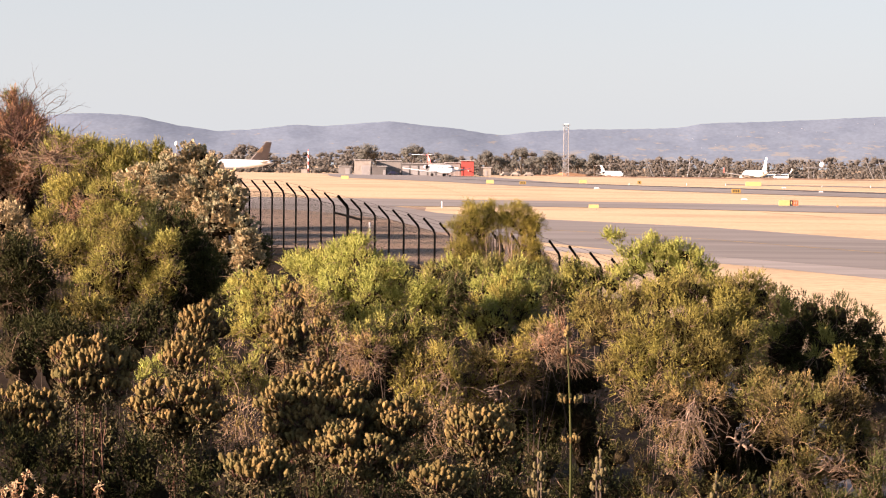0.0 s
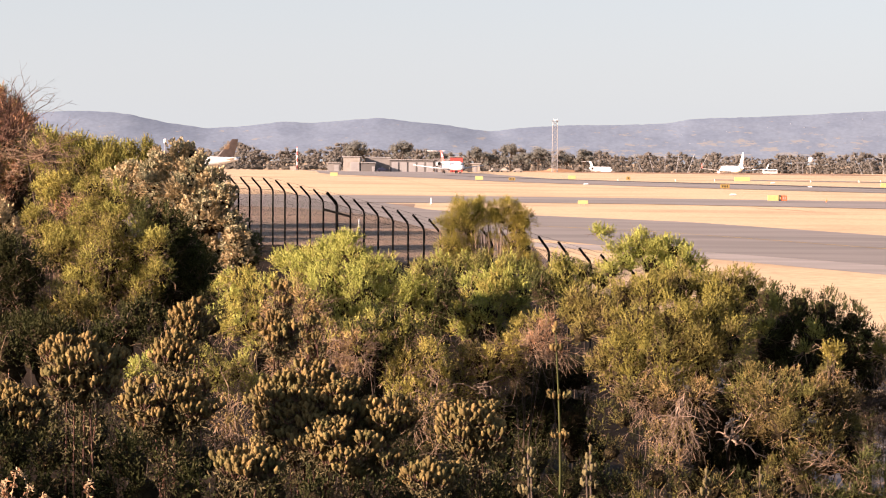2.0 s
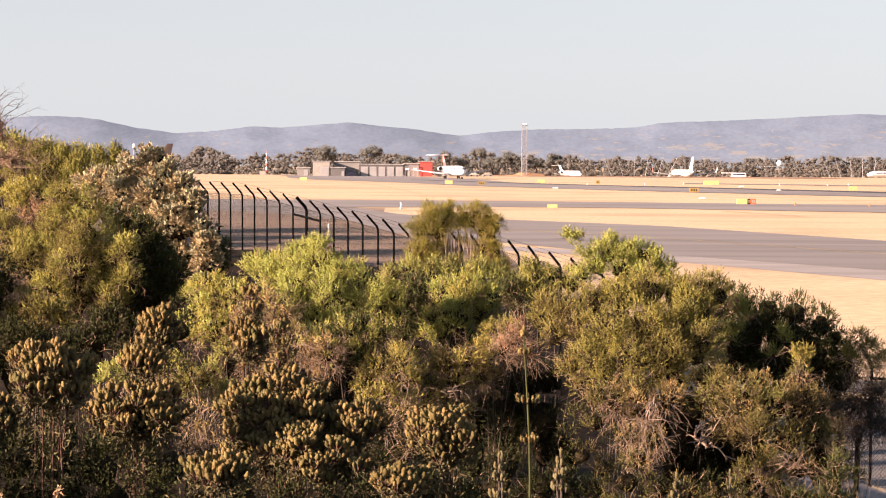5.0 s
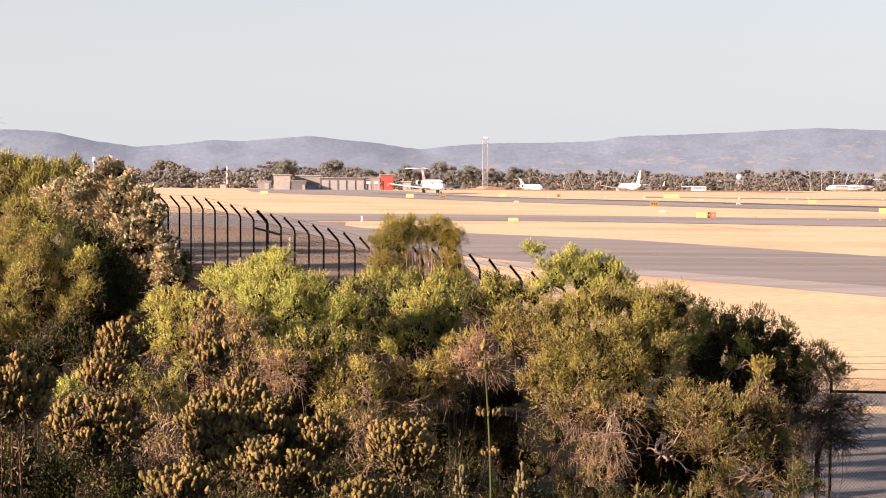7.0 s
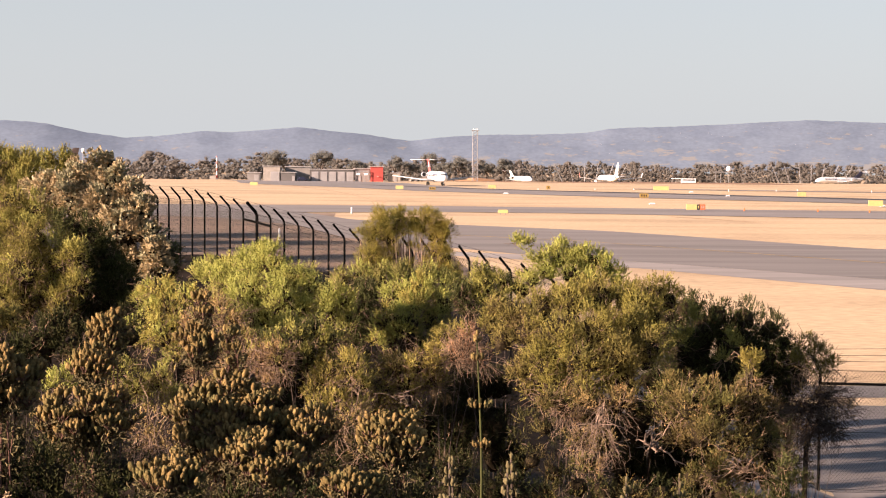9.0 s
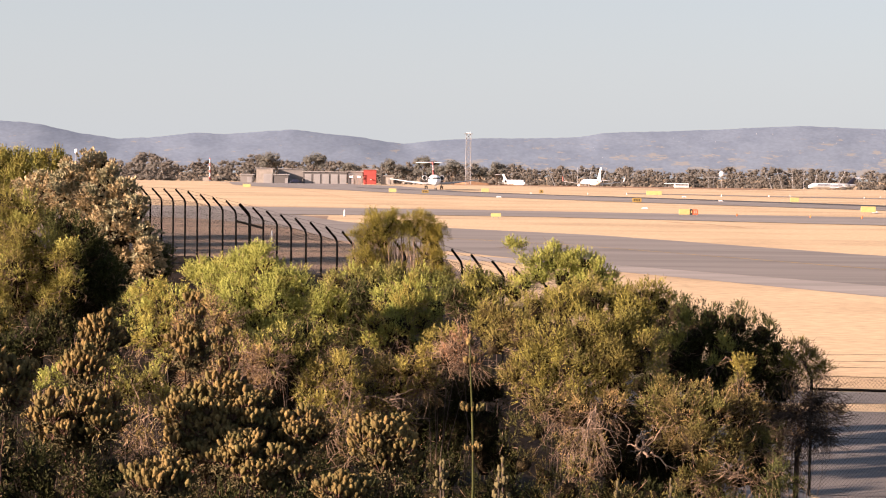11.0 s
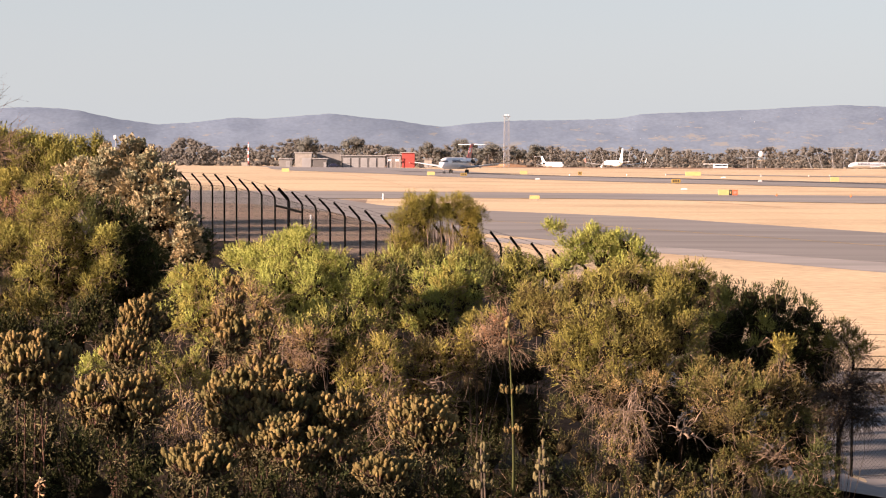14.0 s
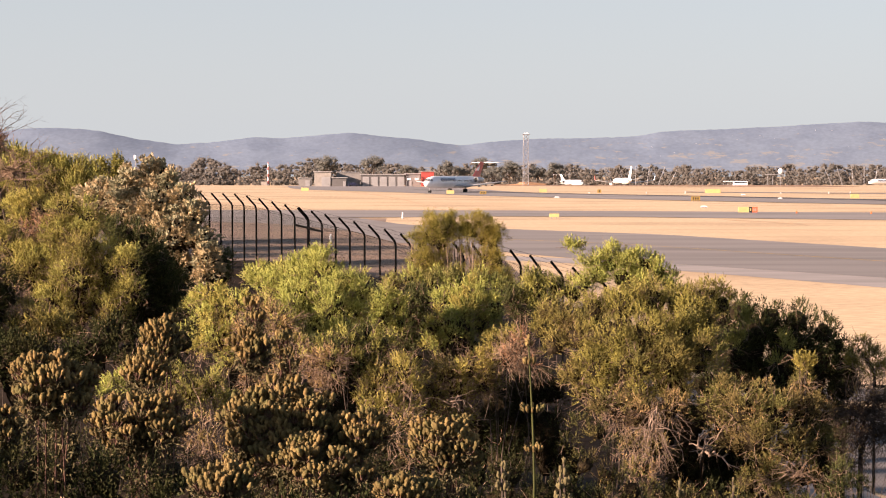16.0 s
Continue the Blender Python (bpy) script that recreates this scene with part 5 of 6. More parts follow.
shrub("shrub", "bright green feathery shrub behind the olive shrub", "lf_green", [(2.20, 24.0, 5.21, 0.08), (2.13, 24.0, 5.26, 0.05), (2.28, 24.0, 5.26, 0.05), (2.30, 24.0, 5.04, 0.06), (2.50, 24.0, 5.08, 0.10), (2.70, 24.0, 5.18, 0.09), (2.67, 24.0, 5.04, 0.13), (2.90, 24.0, 5.06, 0.15), (3.11, 24.0, 5.02, 0.16), (3.29, 24.0, 4.92, 0.15), (2.83, 24.0, 4.86, 0.19), (3.12, 24.0, 4.79, 0.19), (2.50, 24.0, 4.89, 0.15), (2.32, 24.0, 4.78, 0.13), (3.42, 24.0, 4.79, 0.12)], seed=2, length=0.03, density=2300, rise=1.4, tall=2.8, tuft=0.13, alt='lf_mid', patch=0.3, dead=0.3)
shrub("shrub", "green bushy shrub at the foot of the fence", "lf_mid", [(1.80, 25.0, 4.65, 0.17), (2.03, 25.0, 4.66, 0.14), (2.26, 25.0, 4.61, 0.15), (1.71, 25.0, 4.80, 0.11), (1.96, 25.0, 4.46, 0.15), (1.69, 25.0, 4.46, 0.12)], seed=68, length=0.03, density=2000, rise=1.2, alt='lf_shade', patch=0.3)
# Lumps near y 21.3 are unseen, added to keep sun off the crown behind.
shrub("shrub", "broad olive-green rounded shrub with bare brown twigs below", "lf_moss", [(1.60, 20.3, 4.65, 0.15), (1.76, 20.2, 4.58, 0.16), (1.50, 20.3, 4.49, 0.11), (1.63, 20.1, 4.35, 0.16), (1.87, 20.0, 4.44, 0.18), (2.06, 20.3, 4.70, 0.20), (2.38, 20.2, 4.77, 0.21), (2.71, 20.3, 4.79, 0.18), (3.02, 20.4, 4.81, 0.15), (3.33, 20.4, 4.86, 0.16), (3.50, 20.4, 4.78, 0.12), (3.13, 20.2, 4.70, 0.18), (2.22, 19.8, 4.46, 0.25), (2.61, 19.9, 4.49, 0.25), (2.98, 20.0, 4.48, 0.22), (3.27, 20.2, 4.61, 0.13), (2.51, 21.3, 4.70, 0.22), (2.84, 21.3, 4.72, 0.19), (3.17, 21.3, 4.70, 0.18), (3.49, 21.3, 4.70, 0.15), (2.97, 21.3, 4.36, 0.28), (3.38, 21.4, 4.35, 0.25), (2.07, 19.8, 4.15, 0.23), (2.43, 19.6, 4.18, 0.26), (2.81, 19.7, 4.21, 0.25), (3.18, 19.9, 4.29, 0.21), (1.83, 20.0, 4.05, 0.16), (2.16, 19.8, 3.85, 0.19), (2.50, 19.6, 3.88, 0.19), (1.91, 20.0, 3.83, 0.11), (2.88, 19.7, 3.95, 0.18)], seed=1, length=0.023, density=3000, rise=1.1, tuft=0.15, alt='lf_bronze', patch=0.25, dead=0.2, trunk=0.4)
shrub("shrub", "shrub crown with leaves darkened as shade and sunlit tips", "lf_shade", [(4.05, 22.2, 4.56, 0.17), (4.40, 22.2, 4.47, 0.17), (4.72, 22.2, 4.43, 0.19), (5.03, 22.2, 4.30, 0.17), (5.19, 22.2, 4.14, 0.13), (4.19, 22.2, 4.28, 0.24), (4.60, 22.2, 4.18, 0.27), (4.98, 22.2, 3.98, 0.23), (4.47, 22.2, 3.84, 0.27), (4.02, 22.2, 4.08, 0.23), (4.78, 22.2, 3.67, 0.24), (4.23, 22.2, 3.67, 0.23), (5.16, 22.2, 3.81, 0.15), (5.20, 22.2, 3.60, 0.15), (5.35, 22.2, 4.00, 0.12), (5.38, 22.2, 3.82, 0.12), (5.33, 22.2, 3.60, 0.13), (5.28, 22.2, 3.91, 0.16), (5.37, 22.2, 3.70, 0.15), (3.88, 23.0, 4.35, 0.21), (4.02, 23.1, 4.17, 0.24), (5.23, 22.2, 3.36, 0.15), (5.22, 22.2, 3.09, 0.15), (5.20, 22.2, 2.81, 0.16), (3.65, 22.2, 3.67, 0.24), (3.83, 22.2, 3.29, 0.24), (3.45, 22.2, 3.29, 0.24)], trunk=0.12, seed=15, length=0.026, density=1380, rise=1.2, tall=2.2, dead=0.12, alt='lf_gapshade', patch=0.4)
shrub("shrub", "shrub with lit green tips and dark bare twigs below", "lf_moss", [(5.31, 21.5, 4.16, 0.13), (5.47, 21.5, 4.04, 0.12), (5.61, 21.5, 3.94, 0.08), (5.26, 21.5, 3.98, 0.13), (5.43, 21.5, 3.87, 0.10)], seed=33, core=False, trunk=0.2, dead=1.4, length=0.025, density=2400, rise=1.2)
shrub("shrub", "bare dark twiggy shrub beside the fence post", "lf_brown", [(5.41, 21.8, 3.51, 0.18), (5.68, 21.8, 3.48, 0.16), (5.34, 21.8, 3.18, 0.17), (5.62, 21.8, 3.14, 0.16), (5.82, 21.8, 3.35, 0.11), (5.31, 21.8, 2.84, 0.15)], seed=34, dead=3.6, sparse=0.06, core=False, trunk=0.15, twig='bark')
shrub("shrub", "rounded olive shrub, dark above and brown below", "lf_bronze", [(3.40, 19.4, 3.96, 0.11), (3.34, 19.4, 3.90, 0.13), (3.73, 19.4, 3.90, 0.11), (4.18, 19.4, 3.99, 0.11), (3.93, 19.2, 3.81, 0.15), (3.22, 19.4, 3.72, 0.18), (3.50, 19.1, 3.76, 0.20), (3.82, 19.1, 3.67, 0.20), (4.19, 19.3, 3.73, 0.19), (4.42, 19.4, 3.72, 0.09), (3.39, 19.3, 3.47, 0.18), (3.63, 19.0, 3.45, 0.20), (4.00, 19.1, 3.38, 0.20), (4.34, 19.4, 3.39, 0.14), (3.77, 19.1, 3.14, 0.19), (4.15, 19.2, 3.06, 0.17), (3.62, 19.4, 2.97, 0.14), (3.89, 19.1, 2.88, 0.17)], seed=32, length=0.022, density=2600, rise=1.0, tuft=0.14, dead=0.4, alt='lf_brown', patch=0.1, trunk=0.4)
shrub("shrub", "golden-green upright tuft on the olive shrub", "lf_yellow", [(4.13, 19.1, 4.19, 0.08), (4.07, 19.1, 4.27, 0.05), (4.19, 19.1, 4.26, 0.05), (3.86, 19.1, 3.02, 0.08), (3.74, 19.1, 3.08, 0.07)], seed=69, length=0.024, density=2600, rise=1.6, tall=3, core=False)
shrub("shrub", "brown twiggy skirt of an olive shrub", "lf_bronze", [(2.03, 19.4, 3.78, 0.14), (2.24, 19.4, 3.69, 0.16), (2.51, 19.4, 3.69, 0.18), (2.78, 19.4, 3.75, 0.16), (2.42, 19.4, 3.39, 0.15), (2.63, 19.4, 3.33, 0.15), (2.48, 19.4, 3.09, 0.15)], seed=31, dead=1.5, sparse=0.7, alt='lf_brown', patch=0.4, length=0.022)
shrub("shrub", "undergrowth inside the olive shrub, near-black for shade", "lf_gapshade", [(3.88, 22.8, 4.30, 0.28), (4.31, 22.8, 4.23, 0.30), (4.73, 22.8, 4.09, 0.32), (5.08, 22.8, 3.95, 0.25), (4.03, 22.8, 3.81, 0.32), (4.52, 22.8, 3.60, 0.35), (4.95, 22.8, 3.46, 0.32), (5.23, 22.8, 3.11, 0.25), (5.17, 22.8, 2.69, 0.25), (3.55, 22.8, 2.83, 0.28), (3.90, 22.8, 2.62, 0.28), (3.34, 22.8, 2.55, 0.25), (3.76, 22.8, 2.34, 0.28), (3.20, 22.8, 2.97, 0.21), (4.00, 22.8, 2.83, 0.28), (4.15, 22.8, 2.55, 0.28), (4.36, 22.8, 2.83, 0.28), (4.43, 22.8, 2.48, 0.28)], trunk=0.12, seed=41, sparse=0.4, dead=0.12, length=0.03)
shrub("shrub", "low green scrub at the foot of the olive shrub", "lf_bronze", [(1.72, 18.0, 3.76, 0.10), (1.89, 18.0, 3.68, 0.11), (1.61, 18.0, 3.57, 0.10), (2.03, 18.0, 3.54, 0.10), (1.75, 18.0, 3.37, 0.12), (1.97, 18.0, 3.26, 0.12), (2.20, 18.0, 3.10, 0.15), (2.47, 18.0, 3.04, 0.16), (1.86, 18.0, 3.04, 0.16), (2.75, 18.0, 3.01, 0.16), (3.03, 18.0, 3.01, 0.16), (3.31, 18.0, 2.96, 0.16), (2.53, 18.0, 2.76, 0.20), (2.97, 18.0, 2.76, 0.20), (3.42, 18.0, 2.73, 0.20), (2.09, 18.0, 2.79, 0.20)], trunk=0.12, seed=14, dead=0.12, length=0.02, density=1320, alt='lf_gapshade', patch=0.5)
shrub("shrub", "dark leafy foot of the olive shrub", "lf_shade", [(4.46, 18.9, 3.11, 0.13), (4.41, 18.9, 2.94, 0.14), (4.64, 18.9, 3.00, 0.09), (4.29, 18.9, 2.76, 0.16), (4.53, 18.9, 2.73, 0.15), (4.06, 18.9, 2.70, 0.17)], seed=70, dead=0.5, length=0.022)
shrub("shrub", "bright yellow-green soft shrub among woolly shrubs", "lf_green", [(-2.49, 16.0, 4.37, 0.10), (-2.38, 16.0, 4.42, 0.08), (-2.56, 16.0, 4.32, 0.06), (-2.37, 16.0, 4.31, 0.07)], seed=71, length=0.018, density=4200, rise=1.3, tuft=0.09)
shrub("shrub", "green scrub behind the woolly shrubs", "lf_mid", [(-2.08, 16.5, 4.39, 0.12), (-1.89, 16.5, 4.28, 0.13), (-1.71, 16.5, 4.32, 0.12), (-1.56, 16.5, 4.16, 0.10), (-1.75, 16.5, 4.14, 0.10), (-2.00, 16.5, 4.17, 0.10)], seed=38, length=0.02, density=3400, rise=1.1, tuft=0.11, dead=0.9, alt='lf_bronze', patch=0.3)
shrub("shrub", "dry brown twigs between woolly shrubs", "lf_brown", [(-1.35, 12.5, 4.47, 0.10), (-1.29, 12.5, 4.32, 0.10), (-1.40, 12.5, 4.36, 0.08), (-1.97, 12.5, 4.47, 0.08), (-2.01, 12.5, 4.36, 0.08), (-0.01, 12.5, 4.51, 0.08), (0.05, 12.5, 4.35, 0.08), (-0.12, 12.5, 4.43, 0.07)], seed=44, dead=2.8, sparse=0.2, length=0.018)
shrub("shrub", "low scrub under woolly shrubs, near-black for shade", "lf_gapshade", [(-2.09, 11.5, 4.50, 0.14), (-2.29, 11.5, 4.40, 0.15), (-2.50, 11.5, 4.50, 0.17), (-1.91, 11.5, 4.36, 0.14), (-1.60, 11.5, 4.50, 0.15), (-1.43, 11.5, 4.33, 0.15), (-1.19, 11.5, 4.29, 0.13), (-0.77, 11.5, 4.43, 0.17), (-0.49, 11.5, 4.36, 0.17), (-0.21, 11.5, 4.29, 0.13), (0.21, 11.5, 4.26, 0.10), (-2.67, 11.5, 4.57, 0.17)], seed=45, length=0.02, density=1440, dead=0.12, trunk=0.25)
shrub("shrub", "low scrub filling the hollows, leaves darkened as shade", "lf_gapshade", [(-2.50, 26.5, 3.90, 0.35), (-1.94, 26.5, 3.74, 0.40), (-1.30, 26.5, 3.58, 0.40), (-0.66, 26.5, 3.58, 0.40), (-0.02, 26.5, 3.50, 0.35), (0.63, 26.5, 3.42, 0.35), (1.27, 26.5, 3.26, 0.35), (-2.50, 26.5, 3.26, 0.40), (-1.70, 26.5, 3.10, 0.40), (-0.90, 26.5, 3.02, 0.40), (-0.18, 26.5, 2.85, 0.35), (0.47, 26.5, 2.77, 0.35)], trunk=0.12, seed=72, length=0.03, density=540, dead=0.12)
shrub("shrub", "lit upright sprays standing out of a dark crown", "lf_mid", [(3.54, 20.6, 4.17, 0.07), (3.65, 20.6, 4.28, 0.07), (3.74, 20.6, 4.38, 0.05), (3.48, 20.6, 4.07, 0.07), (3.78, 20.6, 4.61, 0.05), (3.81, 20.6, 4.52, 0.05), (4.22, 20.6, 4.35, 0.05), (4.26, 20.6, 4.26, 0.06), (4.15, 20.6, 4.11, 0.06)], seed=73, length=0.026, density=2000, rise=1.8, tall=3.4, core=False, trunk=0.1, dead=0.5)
shrub("shrub", "low scrub along the path, leaves darkened as shade", "lf_gapshade", [(-2.04, 9.0, 4.74, 0.12), (-1.85, 9.0, 4.74, 0.12), (-1.66, 9.0, 4.74, 0.11), (-1.47, 9.0, 4.71, 0.11), (-1.28, 9.0, 4.69, 0.10), (-1.12, 9.0, 4.64, 0.08), (-2.06, 9.0, 4.56, 0.14), (-1.85, 9.0, 4.56, 0.14), (-1.63, 9.0, 4.56, 0.14), (-1.42, 9.0, 4.56, 0.13), (-1.20, 9.0, 4.54, 0.12), (-0.98, 9.0, 4.53, 0.11), (-0.77, 9.0, 4.53, 0.11), (-0.55, 9.0, 4.51, 0.11), (-0.33, 9.0, 4.51, 0.11), (-0.11, 9.0, 4.53, 0.11), (0.11, 9.0, 4.53, 0.11), (0.33, 9.0, 4.51, 0.10)], seed=74, length=0.02, density=1500, dead=0.0, trunk=0.12)
# Unseen scrub, added to throw shadows over the ground beyond the fence.
shrub("shrub", "unseen tall scrub added at the back of the mound for shadow", "lf_dark", [(-20, 98, 3.6, 1.6), (-22, 102, 3.8, 1.8), (-21, 110, 3.4, 1.6), (-24, 120, 3.2, 1.8)], seed=21, density=60, length=0.16, dead=0.1, tuft=0.5)
# Row outside the view, its height set to shade the low foreground plants.
shrub("shrub", "unseen scrub added beside the path to shade the foreground", "lf_gapshade", [(-4.9, 7.6, 4.6, 0.7), (-4.9, 9.2, 4.5, 0.7), (-5.2, 8.4, 4.8, 0.7), (-5.1, 7.4, 4.95, 0.66), (-5.1, 6.5, 4.96, 0.68), (-5.2, 5.6, 4.98, 0.7), (-5.1, 9.4, 4.7, 0.65), (-5.2, 10.8, 4.7, 0.7), (-5.4, 6.2, 5.1, 0.8), (-5.4, 11.8, 5.1, 0.75)], seed=22, density=400, length=0.07, tuft=0.25)


def feathery_tree():
    sprays = [(0.64, 38.0, 5.13, 0.23), (0.82, 38.0, 4.98, 0.20), (0.51, 38.0, 4.93, 0.21), (0.76, 38.0, 4.75, 0.17), (0.39, 38.0, 4.78, 0.14), (0.94, 38.0, 5.13, 0.13), (0.16, 38.0, 4.84, 0.08), (1.28, 38.0, 5.16, 0.14), (1.51, 38.0, 5.16, 0.16), (1.74, 38.0, 5.05, 0.16), (1.91, 38.0, 4.93, 0.13), (1.43, 38.0, 4.98, 0.14), (1.82, 38.0, 4.75, 0.15), (1.63, 38.0, 4.84, 0.14), (1.22, 38.0, 4.95, 0.09), (0.39, 38.0, 4.43, 0.21), (0.65, 38.0, 4.32, 0.20), (0.25, 38.0, 4.14, 0.16), (0.53, 38.0, 4.05, 0.18), (0.82, 38.0, 4.47, 0.10), (1.66, 38.0, 4.49, 0.17), (1.89, 38.0, 4.38, 0.17), (1.80, 38.0, 4.09, 0.18), (2.06, 38.0, 4.09, 0.16), (1.51, 38.0, 4.21, 0.13), (2.17, 38.0, 3.92, 0.12), (1.11, 38.0, 4.19, 0.10), (1.25, 38.0, 4.59, 0.08), (1.02, 38.0, 4.01, 0.12), (1.30, 38.0, 3.96, 0.12), (0.98, 38.0, 5.17, 0.15), (1.09, 38.0, 4.99, 0.10), (0.91, 38.0, 4.87, 0.10), (1.23, 38.0, 4.90, 0.10)]
    t = shrub("feathery_tree", "small feathery needle-leaved tree with several thin stems", "lf_needle", sprays,
              seed=40, dead=0.5, length=0.07, wide=0.16, rise=0.7, density=2500, k=8, trunk=0.4, category="tree", tall=1.4, tuft=0.16)
    rng = np.random.default_rng(41)
    base = t.matrix_basis.translation
    forks = []
    for lean, h in ((-0.62, 1.9), (-0.30, 2.3), (-0.05, 2.5), (0.22, 2.4), (0.50, 2.2), (0.78, 1.8)):
        f = Vector((lean, rng.uniform(-.12, .12), h))
        part("stem", tube(bmesh.new(), [(lean * 0.12, 0, -0.1), (lean * 0.5 + rng.uniform(-.05, .05), 0, h * 0.55), f], [0.05, 0.034, 0.02], 6), M["bleached"], t, smooth=True)
        forks.append(f)
    bm = bmesh.new()
    for x, y, z, r in sprays:
        tip = Vector((x, y, z)) - Vector(base)
        f = min(forks, key=lambda q: abs(q.x - tip.x) + 0.3 * abs(q.z - tip.z))
        for _ in range(3):
            end = tip + Vector(rng.normal(size=3) * r * 0.45)
            tube(bm, [f - Vector((0, 0, 0.25 * rng.random())), f.lerp(end, 0.5) + Vector((rng.normal() * 0.05, rng.normal() * 0.05, 0.0)), end], [0.013, 0.009, 0.004], 5)
    tagged(part("branchwork", bm, M["bleached"], t, "pale thin branches", True), kind="stuff")


feathery_tree()


def candle_arrays(rng, bases, axes, length=0.050, radius=0.0122):
    """Dense woolly club-shaped shoots, each a ribbed body of pressed leaves with a ragged tip."""
    m, n = len(bases), 5
    prof = [(0.0, 0.4), (0.3, 0.95), (0.65, 1.0), (0.9, 0.65), (1.0, 0.2)]
    X = unit(np.cross(axes, np.array([[0.3, 0.9, 0.1]])))
    Yv = np.cross(axes, X)
    sz = rng.uniform(0.7, 1.3, m)
    V = np.zeros((m, len(prof), n, 3))
    for a, (s, r) in enumerate(prof):
        for q in range(n):
            ang = q * 2 * math.pi / n + a * 0.4
            wob = rng.uniform(0.78, 1.2, m) * sz * r * radius
            V[:, a, q] = bases + axes * (s * length * sz)[:, None] + (X * math.cos(ang) + Yv * math.sin(ang)) * wob[:, None]
    k = np.arange(n)
    F = np.concatenate([np.stack([a * n + k, a * n + (k + 1) % n, (a + 1) * n + (k + 1) % n, (a + 1) * n + k], 1) for a in range(len(prof) - 1)])
    F = (np.arange(m)[:, None, None] * n * len(prof) + F).reshape(-1, 4)
    V = V.reshape(-1, 3)
    g = 3
    B, Ax = np.repeat(bases, g, 0), np.repeat(axes, g, 0)
    ang = rng.uniform(0, 6.28, m * g)
    rad = np.repeat(X, g, 0) * np.cos(ang)[:, None] + np.repeat(Yv, g, 0) * np.sin(ang)[:, None]
    s = rng.uniform(0.1, 0.95, m * g)
    P = B + Ax * (s * length)[:, None] + rad * radius * 0.7
    V2, F2 = leaf_arrays(P, unit(Ax + rad * 0.7), rng.uniform(0.010, 0.016, m * g), rng.uniform(0.004, 0.006, m * g), rng, 0.1)
    return np.concatenate([V, V2]), np.concatenate([F, F2 + len(V)])


def candle_shrub(x, y, z, w, h, heads, seed, label, spike=0):
    """A shrub whose branches end in domes of woolly shoots. (x, y, z): the middle of the leafy mass; w, h: its half width and height;
    spike: how many whorls stand over it on one leader."""
    rng = np.random.default_rng(500 + seed)
    g = float(land(x, y)) - 0.05
    t = thing("candle_shrub", label, "shrub", (x, y, g), group="woolly-tipped shrubs")
    mid = np.array([0, 0, z - g])
    bases, axes, rp, rq, r0, r1, lp, la = [], [], [], [], [], [], [], []
    forks = [mid + np.array([rng.uniform(-.45, .45) * w, rng.uniform(-.1, .4) * w, rng.uniform(-0.75, 0.2) * h]) for _ in range(max(3, heads // 5))]
    for f in forks:
        q = f * [0.6, 0.6, 0.5] + rng.normal(size=3) * 0.02
        rp += [np.array([0, 0, 0.0]), q]; rq += [q, f]
        r0 += [0.007, 0.006]; r1 += [0.006, 0.005]
    spots = []
    while len(spots) < heads:
        d = unit(rng.normal(size=(1, 3)) + [0, -0.5, 0.25])[0]
        c = mid + d * [w, w * 0.8, h] * rng.uniform(0.6, 1.02)
        if d[1] < 0.5 and (len(spots) > heads * 0.85 or all(np.linalg.norm((c - q) * [1, 0.5, 1]) > 0.042 for q in spots) or rng.random() < 0.02):
            spots.append(c)
    spots = [(c, rng.uniform(0.034, 0.062), rng.integers(9, 15)) for c in spots]
    top = mid + [0.02, 0, h * 0.8]
    for k in range(spike):
        q = top + [rng.normal() * 0.008, 0, 0.075]
        rp.append(top); rq.append(q); r0.append(0.007); r1.append(0.005)
        for s in (-1, 1, 0.2):
            spots.append((q + [s * rng.uniform(0.012, 0.045) * (1.3 - 0.9 * k / spike), rng.normal() * 0.02, -0.01], rng.uniform(0.016, 0.034) * (1.2 - 0.5 * k / spike), rng.integers(4, 8)))
        top = q
    for c, dome, m in spots:
        f = min(forks, key=lambda q: np.linalg.norm(q - c) + 0.5 * max(0, q[2] - c[2]))
        bend = (f + c) / 2 + [0, 0, -0.03]
        low = c - [0, 0, 0.035]
        rp += [f, bend]; rq += [bend, low]; r0 += [0.007, 0.005]; r1 += [0.005, 0.0035]
        for j in range(m):
            a = j * 2.4 + rng.uniform(-.3, .3)
            rad = dome * math.sqrt((j + 0.4) / m)
            e = np.array([math.cos(a), math.sin(a), 0]) * rad
            q = c + e + [0, 0, 0.018 - 9.0 * rad * rad + rng.normal() * 0.004]
            rp.append(low); rq.append(q); r0.append(0.003); r1.append(0.003)
            bases.append(q); axes.append(e * 11 + [0, 0, 0.9] + rng.normal(size=3) * 0.12)
        for j in range(130):
            s = rng.random() ** 0.6 * 1.15
            lp.append(f + (low - f) * s + rng.normal(size=3) * 0.018); la.append(rng.normal(size=3) + [0, 0, 0.5])
    for f in forks:
        for s in rng.random(260):
            lp.append(f * [0.6 + 0.4 * s, 0.6 + 0.4 * s, s] + rng.normal(size=3) * [0.07, 0.05, 0.03]); la.append(rng.normal(size=3) + [0, 0, 0.3])
    V, F = rods(np.array(rp), np.array(rq), np.array(r0), np.array(r1))
    quads("stem", V, F, M["redstem"], t)
    V, F = candle_arrays(rng, np.array(bases), unit(np.array(axes)), 0.040, 0.0114)
    tagged(quads("new_growth", V, F, M["lf_candle"], t, "dense woolly olive-yellow shoot tips"), kind="stuff")
    lp, la = np.array(lp), unit(np.array(la))
    V, F = leaf_arrays(lp, la, rng.uniform(0.02, 0.045, len(lp)), rng.uniform(0.006, 0.010, len(lp)), rng)
